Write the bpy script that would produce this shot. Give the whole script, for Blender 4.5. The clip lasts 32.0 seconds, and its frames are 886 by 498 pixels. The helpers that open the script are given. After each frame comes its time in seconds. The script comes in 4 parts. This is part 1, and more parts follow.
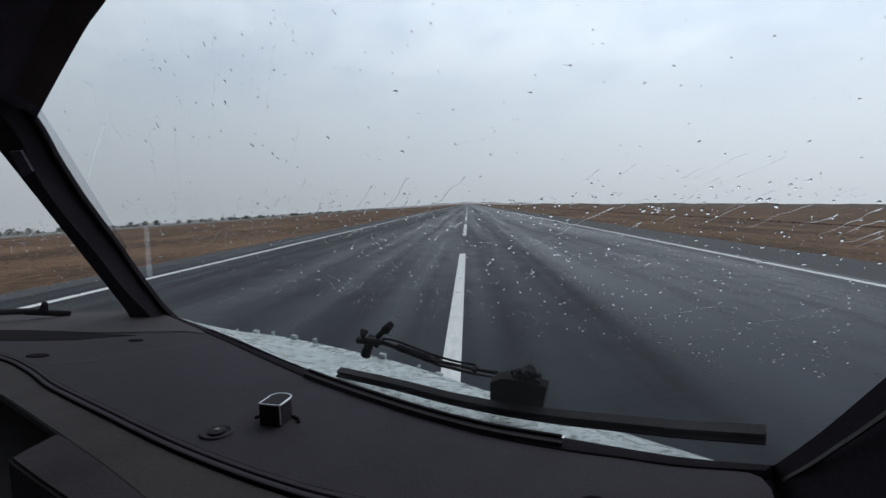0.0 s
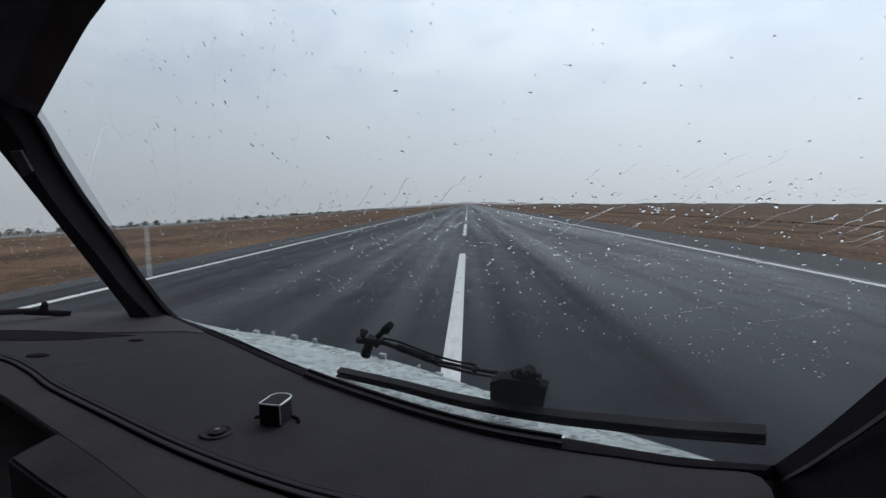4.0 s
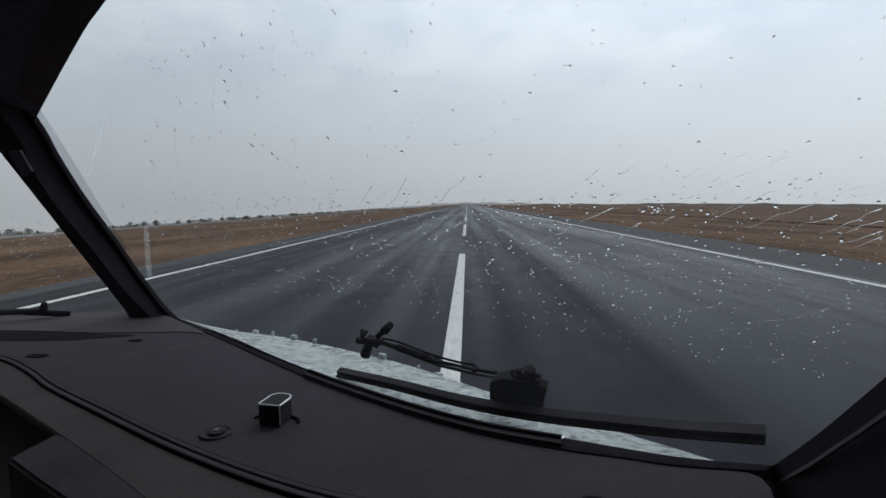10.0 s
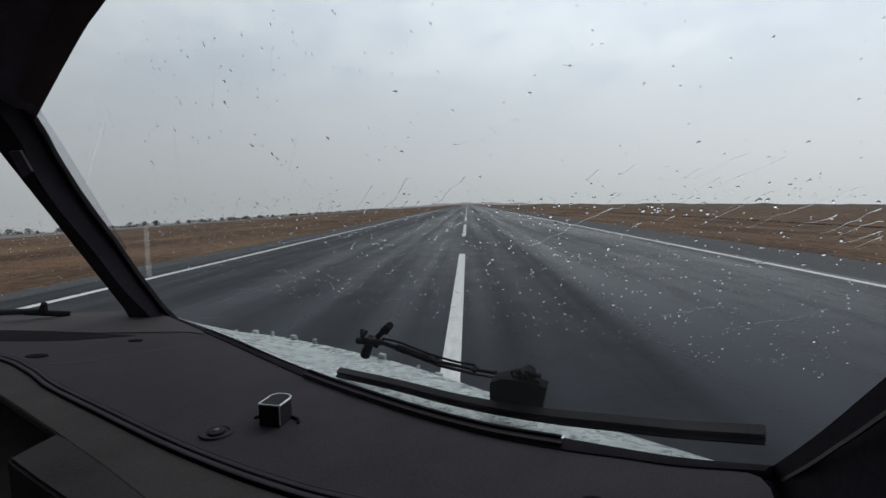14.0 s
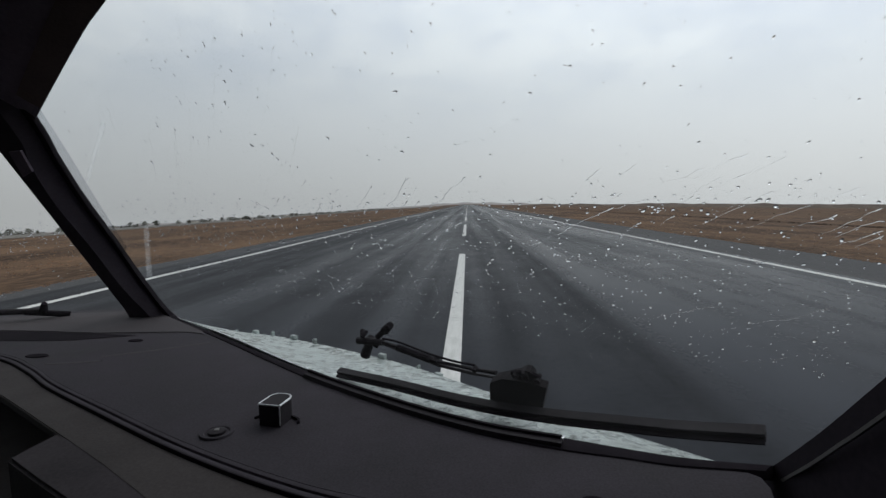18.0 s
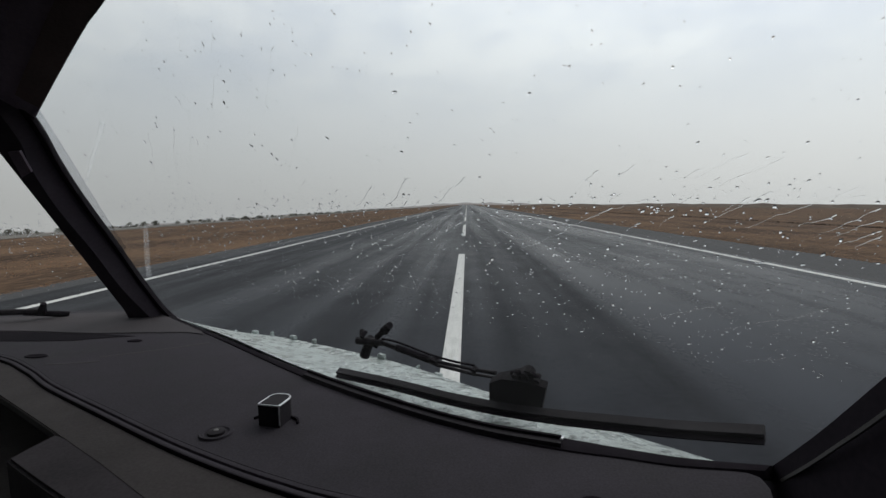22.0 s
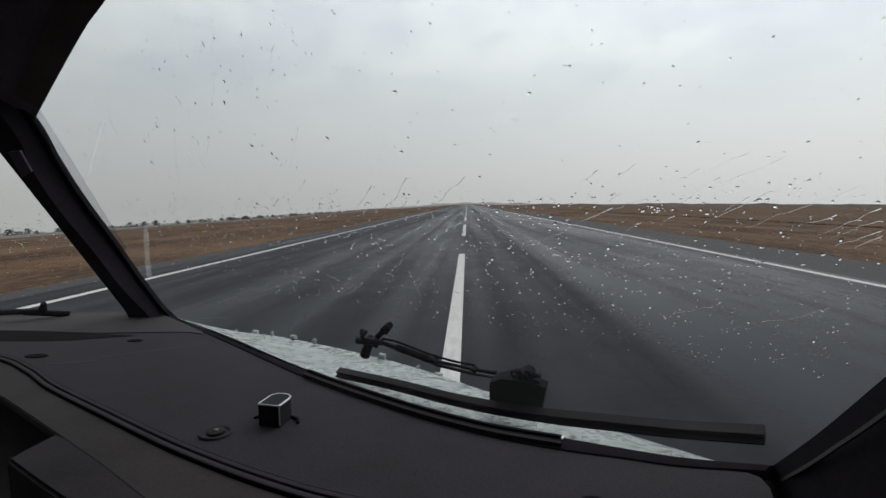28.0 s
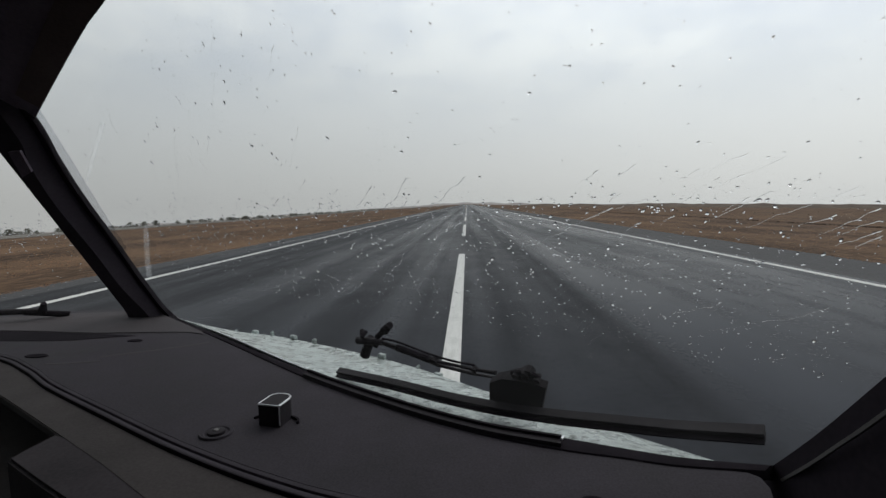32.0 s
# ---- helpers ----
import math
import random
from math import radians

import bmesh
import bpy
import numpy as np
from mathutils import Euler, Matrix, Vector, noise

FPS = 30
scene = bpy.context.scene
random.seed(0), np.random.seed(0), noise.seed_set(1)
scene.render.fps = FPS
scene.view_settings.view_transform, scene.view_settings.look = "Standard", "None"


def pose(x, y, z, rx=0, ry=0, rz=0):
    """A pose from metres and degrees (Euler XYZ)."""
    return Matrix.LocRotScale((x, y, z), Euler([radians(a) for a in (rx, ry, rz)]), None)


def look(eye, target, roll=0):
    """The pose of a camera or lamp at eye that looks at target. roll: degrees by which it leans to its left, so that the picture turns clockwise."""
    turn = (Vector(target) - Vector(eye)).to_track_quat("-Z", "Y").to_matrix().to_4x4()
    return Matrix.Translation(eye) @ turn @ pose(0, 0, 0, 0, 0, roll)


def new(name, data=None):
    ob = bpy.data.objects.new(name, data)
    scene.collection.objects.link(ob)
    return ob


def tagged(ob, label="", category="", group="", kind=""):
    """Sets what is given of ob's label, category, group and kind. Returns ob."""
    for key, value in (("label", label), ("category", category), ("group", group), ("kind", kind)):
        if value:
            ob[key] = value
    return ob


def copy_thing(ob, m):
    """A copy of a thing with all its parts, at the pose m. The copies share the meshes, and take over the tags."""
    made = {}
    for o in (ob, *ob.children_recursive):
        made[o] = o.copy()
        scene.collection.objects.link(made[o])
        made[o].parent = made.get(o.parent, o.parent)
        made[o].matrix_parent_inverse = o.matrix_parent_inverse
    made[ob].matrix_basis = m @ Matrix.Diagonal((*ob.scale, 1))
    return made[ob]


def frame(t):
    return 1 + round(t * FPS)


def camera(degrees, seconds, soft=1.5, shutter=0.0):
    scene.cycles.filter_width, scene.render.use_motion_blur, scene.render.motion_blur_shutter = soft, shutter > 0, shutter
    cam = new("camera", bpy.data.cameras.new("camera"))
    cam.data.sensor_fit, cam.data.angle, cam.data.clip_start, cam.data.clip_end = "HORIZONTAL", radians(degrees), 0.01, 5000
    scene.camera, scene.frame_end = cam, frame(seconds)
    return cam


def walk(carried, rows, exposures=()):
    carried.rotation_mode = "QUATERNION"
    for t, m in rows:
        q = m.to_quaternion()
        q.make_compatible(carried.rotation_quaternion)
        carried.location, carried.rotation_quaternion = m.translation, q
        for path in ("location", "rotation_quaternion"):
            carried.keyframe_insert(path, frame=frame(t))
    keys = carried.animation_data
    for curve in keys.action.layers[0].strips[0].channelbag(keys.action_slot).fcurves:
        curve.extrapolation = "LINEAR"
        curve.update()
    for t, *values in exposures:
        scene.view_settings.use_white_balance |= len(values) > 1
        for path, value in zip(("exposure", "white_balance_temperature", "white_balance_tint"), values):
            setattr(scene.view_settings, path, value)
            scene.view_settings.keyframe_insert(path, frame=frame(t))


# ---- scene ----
cam = camera(88.0, 32.0, soft=1.5)

# the eye of the right-hand seat; the runway runs along +y, its centreline is x = 0
EYE = Vector((0.36, 0.0, 4.66))
YAW, PITCH, ROLL = 3.0, -5.6, 0.7
TURNS = [(0.0, -0.06, 0.03), (3.5, -0.06, 0.03), (8.0, -0.06, 0.03), (10.0, -0.02, 0.01), (12.0, 0.0, 0.0), (12.5, 0.1, -0.05), (13.0, 0.0, -0.0),
         (18.0, -0.03, 0.0), (22.0, 0.04, -0.02), (25.0, 0.03, -0.02), (28.0, 0.02, 0.0), (32.0, 0.02, 0.0)]
walk(cam, [(t, pose(*EYE, 90 + PITCH - p, ROLL, YAW - a)) for t, a, p in TURNS], exposures=[(0.0, 0.04, 6080, 10), (6.0, 0.06, 6130, 10), (9.0, 0.0, 6200, 10), (13.0, -0.06, 6380, 10), (18.0, -0.02, 6500, 10), (24.0, 0.02, 6720, 10), (32.0, 0.04, 6720, 10)])

# ---- sky and light ----
world = bpy.data.worlds.new("overcast_sky")
scene.world = world
world.use_nodes = True
wn, wl = world.node_tree.nodes, world.node_tree.links
wn.clear()
w_out, w_bg = wn.new("ShaderNodeOutputWorld"), wn.new("ShaderNodeBackground")
w_sky = wn.new("ShaderNodeTexSky")
w_sky.sky_type, w_sky.sun_disc = "NISHITA", False
w_sky.sun_elevation, w_sky.sun_rotation, w_sky.dust_density = radians(48), radians(40), 4.0
w_co, w_map = wn.new("ShaderNodeTexCoord"), wn.new("ShaderNodeMapping")
w_map.inputs["Scale"].default_value = (1.0, 1.0, 2.2)
w_noise = wn.new("ShaderNodeTexNoise")
w_noise.inputs["Scale"].default_value, w_noise.inputs["Detail"].default_value, w_noise.inputs["Roughness"].default_value = 2.6, 8.0, 0.64
w_sep, w_ramp, w_cloud = wn.new("ShaderNodeSeparateXYZ"), wn.new("ShaderNodeValToRGB"), wn.new("ShaderNodeValToRGB")
for at, col in ((0.0, (0.565, 0.585, 0.59)), (0.05, (0.595, 0.62, 0.63)), (0.11, (0.635, 0.665, 0.68)), (0.22, (0.715, 0.76, 0.785)), (0.4, (0.90, 0.965, 1.02)), (1.0, (0.98, 1.0, 1.0))):
    e = w_ramp.color_ramp.elements.new(at) if at not in (0.0, 1.0) else w_ramp.color_ramp.elements[-int(at)]
    e.color = (*col, 1)
w_cloud.color_ramp.elements[0].position, w_cloud.color_ramp.elements[0].color = 0.38, (0.86, 0.885, 0.93, 1)
w_cloud.color_ramp.elements[1].position, w_cloud.color_ramp.elements[1].color = 0.60, (1.09, 1.085, 1.07, 1)
w_up = wn.new("ShaderNodeVectorMath")
w_up.operation = "SCALE"
w_up.inputs["Scale"].default_value = 10.0
w_mul, w_mix = wn.new("ShaderNodeMixRGB"), wn.new("ShaderNodeMixRGB")
w_mul.blend_type, w_mul.inputs["Fac"].default_value = "MULTIPLY", 1.0
w_mix.inputs["Fac"].default_value = 0.06
wl.new(w_co.outputs["Generated"], w_map.inputs["Vector"])
wl.new(w_map.outputs["Vector"], w_noise.inputs["Vector"])
wl.new(w_noise.outputs["Fac"], w_cloud.inputs["Fac"])
wl.new(w_co.outputs["Generated"], w_sep.inputs["Vector"])
wl.new(w_sep.outputs["Z"], w_ramp.inputs["Fac"])
wl.new(w_ramp.outputs["Color"], w_up.inputs[0])
wl.new(w_up.outputs["Vector"], w_mul.inputs["Color1"])
wl.new(w_cloud.outputs["Color"], w_mul.inputs["Color2"])
w_low = wn.new("ShaderNodeMapRange")              # the cloud cover shows less structure low down
w_low.interpolation_type = "SMOOTHSTEP"
w_low.inputs["From Min"].default_value, w_low.inputs["From Max"].default_value = 0.08, 0.34
wl.new(w_sep.outputs["Z"], w_low.inputs["Value"])
wl.new(w_low.outputs["Result"], w_mul.inputs["Fac"])
w_side, w_mul2 = wn.new("ShaderNodeMapRange"), wn.new("ShaderNodeVectorMath")
w_side.inputs["From Min"].default_value, w_side.inputs["From Max"].default_value = -0.75, 0.75
w_side.inputs["To Min"].default_value, w_side.inputs["To Max"].default_value = 0.75, 1.27
w_mul2.operation = "SCALE"
wl.new(w_sep.outputs["X"], w_side.inputs["Value"])
wl.new(w_mul.outputs["Color"], w_mul2.inputs[0])
wl.new(w_side.outputs["Result"], w_mul2.inputs["Scale"])
wl.new(w_mul2.outputs["Vector"], w_mix.inputs["Color1"])
wl.new(w_sky.outputs["Color"], w_mix.inputs["Color2"])
wl.new(w_mix.outputs["Color"], w_bg.inputs["Color"])
w_bg.inputs["Strength"].default_value = 0.1
wl.new(w_bg.outputs["Background"], w_out.inputs["Surface"])

sun = new("sun", bpy.data.lights.new("sun", "SUN"))
sun.data.energy, sun.data.angle, sun.data.color = 0.5, radians(25), (1.0, 0.97, 0.93)
sun.matrix_world = look((60, 80, 110), (0, 0, 0))


# ---- materials ----
def mat(name, col, rough=0.6, var=0.15, scale=8.0, fine=120.0, bump=0.15, metal=0.0, stretch=(1, 1, 1), col2=None, spec=0.5, rvar=0.0, depth=0.002):
    """A surface with a broad stain pattern, a fine grain and a slight relief, in metres."""
    m = bpy.data.materials.new(name)
    m.use_nodes = True
    n, l = m.node_tree.nodes, m.node_tree.links
    b = n["Principled BSDF"]
    co, mp = n.new("ShaderNodeTexCoord"), n.new("ShaderNodeMapping")
    mp.inputs["Scale"].default_value = stretch
    l.new(co.outputs["Object"], mp.inputs["Vector"])
    broad, grain = n.new("ShaderNodeTexNoise"), n.new("ShaderNodeTexNoise")
    for t, s, d in ((broad, scale, 4.0), (grain, fine, 2.0)):
        t.inputs["Scale"].default_value, t.inputs["Detail"].default_value = s, d
        l.new(mp.outputs["Vector"], t.inputs["Vector"])
    both = n.new("ShaderNodeMath")
    both.operation = "MULTIPLY_ADD"
    both.inputs[1].default_value = 0.4
    l.new(grain.outputs["Fac"], both.inputs[0])
    half = n.new("ShaderNodeMath")
    half.operation = "MULTIPLY"
    half.inputs[1].default_value = 0.6
    l.new(broad.outputs["Fac"], half.inputs[0])
    l.new(half.outputs[0], both.inputs[2])
    ramp = n.new("ShaderNodeValToRGB")
    hi = col2 or [min(1, c * (1 + var)) for c in col]
    ramp.color_ramp.elements[0].position, ramp.color_ramp.elements[1].position = 0.36, 0.64
    ramp.color_ramp.elements[0].color = (*[c * (1 - var) for c in col], 1)
    ramp.color_ramp.elements[1].color = (*hi, 1)
    l.new(both.outputs[0], ramp.inputs["Fac"])
    l.new(ramp.outputs["Color"], b.inputs["Base Color"])
    b.inputs["Roughness"].default_value, b.inputs["Metallic"].default_value = rough, metal
    b.inputs["Specular IOR Level"].default_value = spec
    if rvar:
        rr = n.new("ShaderNodeMapRange")
        rr.inputs["To Min"].default_value, rr.inputs["To Max"].default_value = max(0.02, rough - rvar), min(1, rough + rvar)
        rr.inputs["From Min"].default_value, rr.inputs["From Max"].default_value = 0.35, 0.65
        l.new(broad.outputs["Fac"], rr.inputs["Value"])
        l.new(rr.outputs["Result"], b.inputs["Roughness"])
    if bump:
        bp = n.new("ShaderNodeBump")
        bp.inputs["Strength"].default_value, bp.inputs["Distance"].default_value = bump, depth
        l.new(grain.outputs["Fac"], bp.inputs["Height"])
        l.new(bp.outputs["Normal"], b.inputs["Normal"])
    return m




def speckled(m, colour, scale, low, high):
    """Lays specks of another colour over a material where a noise of the given scale runs high."""
    n, l = m.node_tree.nodes, m.node_tree.links
    b, mix = n["Principled BSDF"], n.new("ShaderNodeMixRGB")
    co, mp, no, rg = n.new("ShaderNodeTexCoord"), n.new("ShaderNodeMapping"), n.new("ShaderNodeTexNoise"), n.new("ShaderNodeMapRange")
    mp.inputs["Scale"].default_value, mp.inputs["Rotation"].default_value, mp.inputs["Location"].default_value = scale, (0, 0, 0.55), (scale[0], scale[1], 0)
    no.inputs["Scale"].default_value, no.inputs["Detail"].default_value = 1.0, 3.0
    rg.interpolation_type = "SMOOTHSTEP"
    rg.inputs["From Min"].default_value, rg.inputs["From Max"].default_value, rg.inputs["To Max"].default_value = low, high, 0.9
    l.new(co.outputs["Object"], mp.inputs["Vector"])
    l.new(mp.outputs["Vector"], no.inputs["Vector"])
    l.new(no.outputs["Fac"], rg.inputs["Value"])
    l.new(rg.outputs["Result"], mix.inputs["Fac"])
    l.new(b.inputs["Base Color"].links[0].from_socket, mix.inputs["Color1"])
    mix.inputs["Color2"].default_value = (*colour, 1)
    l.new(mix.outputs["Color"], b.inputs["Base Color"])


def asphalt():
    """Wet runway asphalt: long wet bands, rubber laid down by landing wheels on both sides of the centreline, patches, and a stone grain."""
    m = bpy.data.materials.new("wet_asphalt")
    m.use_nodes = True
    n, l = m.node_tree.nodes, m.node_tree.links
    b, co = n["Principled BSDF"], n.new("ShaderNodeTexCoord")

    def maths(op, a, c, d=None):
        k = n.new("ShaderNodeMath")
        k.operation = op
        for i, v in enumerate((a, c, d)):
            if isinstance(v, (int, float)):
                k.inputs[i].default_value = v
            elif v is not None:
                l.new(v, k.inputs[i])
        return k.outputs[0]

    tex = []
    for k, (scale, detail) in enumerate((((0.20, 0.0045, 1), 2.0), ((0.55, 0.016, 1), 2.5), ((0.10, 0.035, 1), 5.0), ((7, 5, 9), 4.0), ((1.6, 0.06, 1), 3.0), ((0.5, 0.35, 1), 5.0))):
        mp, t = n.new("ShaderNodeMapping"), n.new("ShaderNodeTexNoise")
        mp.inputs["Scale"].default_value, mp.inputs["Location"].default_value = scale, (3.7 * k, 1.3 * k, 0)
        t.inputs["Scale"].default_value, t.inputs["Detail"].default_value = 1.0, detail
        l.new(co.outputs["Object"], mp.inputs["Vector"])
        l.new(mp.outputs["Vector"], t.inputs["Vector"])
        tex.append(t.outputs["Fac"])
    total = 0.0
    for t, w in zip(tex, (0.28, 0.26, 0.12, 0.16, 0.06, 0.12)):
        total = maths("MULTIPLY_ADD", t, w, total)
    sep = n.new("ShaderNodeSeparateXYZ")
    l.new(co.outputs["Object"], sep.inputs[0])
    out = maths("ABSOLUTE", maths("SUBTRACT", sep.outputs["X"], 0.1), 0.0)

    def fade(value, near, far, high):
        k = n.new("ShaderNodeMapRange")
        k.interpolation_type = "SMOOTHSTEP"
        k.inputs["From Min"].default_value, k.inputs["From Max"].default_value, k.inputs["To Min"].default_value, k.inputs["To Max"].default_value = near, far, high, 0.0
        l.new(value, k.inputs["Value"])
        return k.outputs["Result"]

    total = maths("SUBTRACT", total, fade(out, 4.9, 6.5, 0.035))                                                       # the newer, darker middle lane
    total = maths("SUBTRACT", total, maths("MULTIPLY", fade(maths("ABSOLUTE", maths("SUBTRACT", out, 4.9), 0.0), 0.0, 2.2, 0.085), tex[1]))  # rubber
    total = maths("SUBTRACT", total, maths("MULTIPLY", fade(maths("ABSOLUTE", maths("SUBTRACT", out, 5.8), 0.0), 0.10, 0.75, 0.085), tex[4]))  # the lane's joint
    lane = n.new("ShaderNodeMapRange")              # the colour gets darker towards the left edge
    lane.interpolation_type = "SMOOTHSTEP"
    lane.inputs["From Min"].default_value, lane.inputs["From Max"].default_value, lane.inputs["To Min"].default_value, lane.inputs["To Max"].default_value = -15.0, -4.0, 0.12, 0.0
    l.new(sep.outputs["X"], lane.inputs["Value"])
    total = maths("SUBTRACT", total, lane.outputs["Result"])
    ramp, rr, bp = n.new("ShaderNodeValToRGB"), n.new("ShaderNodeMapRange"), n.new("ShaderNodeBump")
    ramp.color_ramp.elements[0].position, ramp.color_ramp.elements[0].color = 0.36, (0.0140, 0.0150, 0.0180, 1)
    ramp.color_ramp.elements[1].position, ramp.color_ramp.elements[1].color = 0.58, (0.0325, 0.0352, 0.0425, 1)
    rr.inputs["From Min"].default_value, rr.inputs["From Max"].default_value = 0.36, 0.57
    rr.inputs["To Min"].default_value, rr.inputs["To Max"].default_value = 0.46, 0.20
    bp.inputs["Strength"].default_value, bp.inputs["Distance"].default_value = 0.25, 0.006
    l.new(total, ramp.inputs["Fac"])
    l.new(total, rr.inputs["Value"])
    l.new(ramp.outputs["Color"], b.inputs["Base Color"])
    l.new(rr.outputs["Result"], b.inputs["Roughness"])
    l.new(tex[3], bp.inputs["Height"])
    l.new(bp.outputs["Normal"], b.inputs["Normal"])
    b.inputs["Specular IOR Level"].default_value = 0.012
    b.inputs["Specular Tint"].default_value = (0.70, 0.85, 1.0, 1)
    return m


ASPHALT = asphalt()
SHOULDER = mat("shoulder_asphalt", (0.055, 0.055, 0.057), 0.75, 0.25, 0.8, 14.0, 0.3, stretch=(0.6, 0.05, 1), rvar=0.1, depth=0.01, spec=0.06)
CONCRETE = mat("old_concrete", (0.27, 0.25, 0.21), 0.75, 0.2, 0.15, 6.0, 0.2)
PAINT = mat("road_paint_white", (0.50, 0.50, 0.485), 0.6, 0.18, 1.6, 9.0, 0.2, col2=(0.56, 0.56, 0.54), stretch=(3, 0.8, 1), spec=0.3)
YELLOW = mat("road_paint_yellow", (0.55, 0.36, 0.08), 0.55, 0.2, 0.8, 12.0, 0.15)
SOIL = mat("dry_grass_soil", (0.062, 0.041, 0.029), 0.95, 0.45, 0.09, 1.7, 0.4, stretch=(1, 0.35, 1), col2=(0.150, 0.092, 0.056), spec=0.05, depth=0.2)
GRAVEL = mat("pale_gravel", (0.36, 0.31, 0.25), 0.95, 0.2, 0.4, 9.0, 0.2)
DRY = mat("dry_straw", (0.27, 0.165, 0.105), 0.95, 0.3, 0.3, 5.0, 0, spec=0.05)
DRYSCRUB = mat("dry_ditch_scrub", (0.06, 0.042, 0.032), 0.95, 0.4, 0.6, 7.0, 0, spec=0.05)
SCRUB = mat("dry_scrub", (0.07, 0.055, 0.035), 0.95, 0.4, 0.6, 7.0, 0)
# foliage green lightened, the haze over the far trees put into its colour
LEAF = mat("dusty_hazed_foliage", (0.085, 0.088, 0.068), 0.9, 0.4, 0.7, 6.0, 0)
BARK = mat("bark", (0.12, 0.09, 0.065), 0.95, 0.3, 2.0, 20.0, 0.3)
APRON = mat("pale_taxiway_concrete", (0.135, 0.128, 0.118), 0.9, 0.15, 0.05, 0.6, 0, spec=0.05)
FARSCRUB = mat("far_scrub_soil", (0.115, 0.095, 0.08), 1.0, 0.25, 0.02, 0.2, 0, spec=0.0)
# far hills: soil paled and greyed to paint in the distance haze
HILL = mat("haze_tinted_hill_soil", (0.30, 0.285, 0.28), 1.0, 0.12, 0.004, 0.05, 0, spec=0.0)
RENDER = mat("pale_render", (0.55, 0.52, 0.47), 0.9, 0.1, 0.4, 5.0, 0)
ROOFING = mat("grey_roofing", (0.3, 0.3, 0.31), 0.8, 0.15, 0.5, 6.0, 0)
DARKPANE = mat("dark_window_pane", (0.03, 0.035, 0.045), 0.15, 0.1, 1.0, 4.0, 0)
PANEL = mat("matt_black_panel", (0.0322, 0.0290, 0.0354), 0.82, 0.36, 16.0, 520.0, 0.06, depth=0.0006, rvar=0.08, spec=0.15)
PANEL_LOW = mat("worn_charcoal_panel", (0.0430, 0.0385, 0.0390), 0.85, 0.22, 14.0, 420.0, 0.35, depth=0.0006, spec=0.15)
LEDGE = mat("grey_fibre_ledge", (0.046, 0.041, 0.0455), 0.9, 0.12, 10.0, 300.0, 0.3, depth=0.0006, spec=0.3)
PILLAR = mat("black_pillar_paint", (0.024, 0.019, 0.026), 0.85, 0.2, 12.0, 200.0, 0.2, depth=0.0005, spec=0.2)
FRAME = mat("black_window_frame", (0.040, 0.033, 0.042), 0.85, 0.2, 12.0, 200.0, 0.2, depth=0.0005, spec=0.25)
HEADER = mat("charcoal_header_fabric", (0.17, 0.140, 0.175), 0.9, 0.2, 12.0, 260.0, 0.3, depth=0.0005, spec=0.2)
TRIM = mat("dark_brown_lining", (0.115, 0.085, 0.082), 0.9, 0.25, 10.0, 300.0, 0.3, depth=0.0006, spec=0.2)
SEAL = mat("black_edge_seal", (0.0055, 0.0042, 0.0062), 0.85, 0.2, 20.0, 300.0, 0.2, depth=0.0004, spec=0.03)
STRIP = mat("charcoal_edge_strip", (0.047, 0.042, 0.051), 0.85, 0.2, 16.0, 400.0, 0.1, depth=0.0005, spec=0.15)
BOX = mat("dark_box_paint", (0.031, 0.027, 0.031), 0.85, 0.3, 12.0, 300.0, 0.2, depth=0.0005, spec=0.15)
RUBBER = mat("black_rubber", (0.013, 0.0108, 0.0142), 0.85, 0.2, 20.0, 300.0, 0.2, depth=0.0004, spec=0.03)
# wiper black made lighter, to paint the blade's top face as lit
BLADE_TOP = mat("lit_blade_top", (0.036, 0.033, 0.037), 0.7, 0.25, 15.0, 250.0, 0.25, depth=0.0005, spec=0.2)
BLADE = mat("wiper_black_paint", (0.0175, 0.0150, 0.0185), 0.65, 0.3, 18.0, 250.0, 0.25, depth=0.0005, spec=0.12)
CHROME = mat("worn_bright_edge", (0.62, 0.62, 0.64), 0.32, 0.15, 60.0, 600.0, 0.1, metal=0.9, depth=0.0003)
PALE_BEAD = mat("pale_grey_bead", (0.105, 0.10, 0.10), 0.7, 0.2, 20.0, 300.0, 0.2, depth=0.0004)
SKIN = mat("wet_white_paint", (0.37, 0.415, 0.41), 0.32, 0.34, 48.0, 300.0, 0.5, col2=(0.43, 0.485, 0.475), rvar=0.15, depth=0.0015, spec=0.35)
speckled(SKIN, (0.11, 0.125, 0.115), (60, 130, 100), 0.53, 0.66)
speckled(SKIN, (0.60, 0.64, 0.63), (90, 130, 110), 0.60, 0.70)
speckled(SKIN, (0.20, 0.225, 0.215), (7, 26, 14), 0.50, 0.78)
STEEL_DULL = mat("dull_screw_steel", (0.16, 0.15, 0.15), 0.5, 0.2, 60.0, 600.0, 0.1, metal=0.7, depth=0.0003)
STEEL = mat("grey_steel", (0.4, 0.4, 0.42), 0.4, 0.15, 8.0, 80.0, 0.1, metal=0.8)
TYRE = mat("tyre_rubber", (0.02, 0.02, 0.02), 0.8, 0.2, 8.0, 60.0, 0.2)
CABIN = mat("cockpit_lining", (0.10, 0.09, 0.097), 0.9, 0.2, 5.0, 150.0, 0.2, depth=0.0006)

REDLAMP = bpy.data.materials.new("red_lamp_glass")
REDLAMP.use_nodes = True
REDLAMP.node_tree.nodes["Principled BSDF"].inputs["Base Color"].default_value = (0.5, 0.02, 0.02, 1)
REDLAMP.node_tree.nodes["Principled BSDF"].inputs["Emission Color"].default_value = (1.0, 0.06, 0.03, 1)
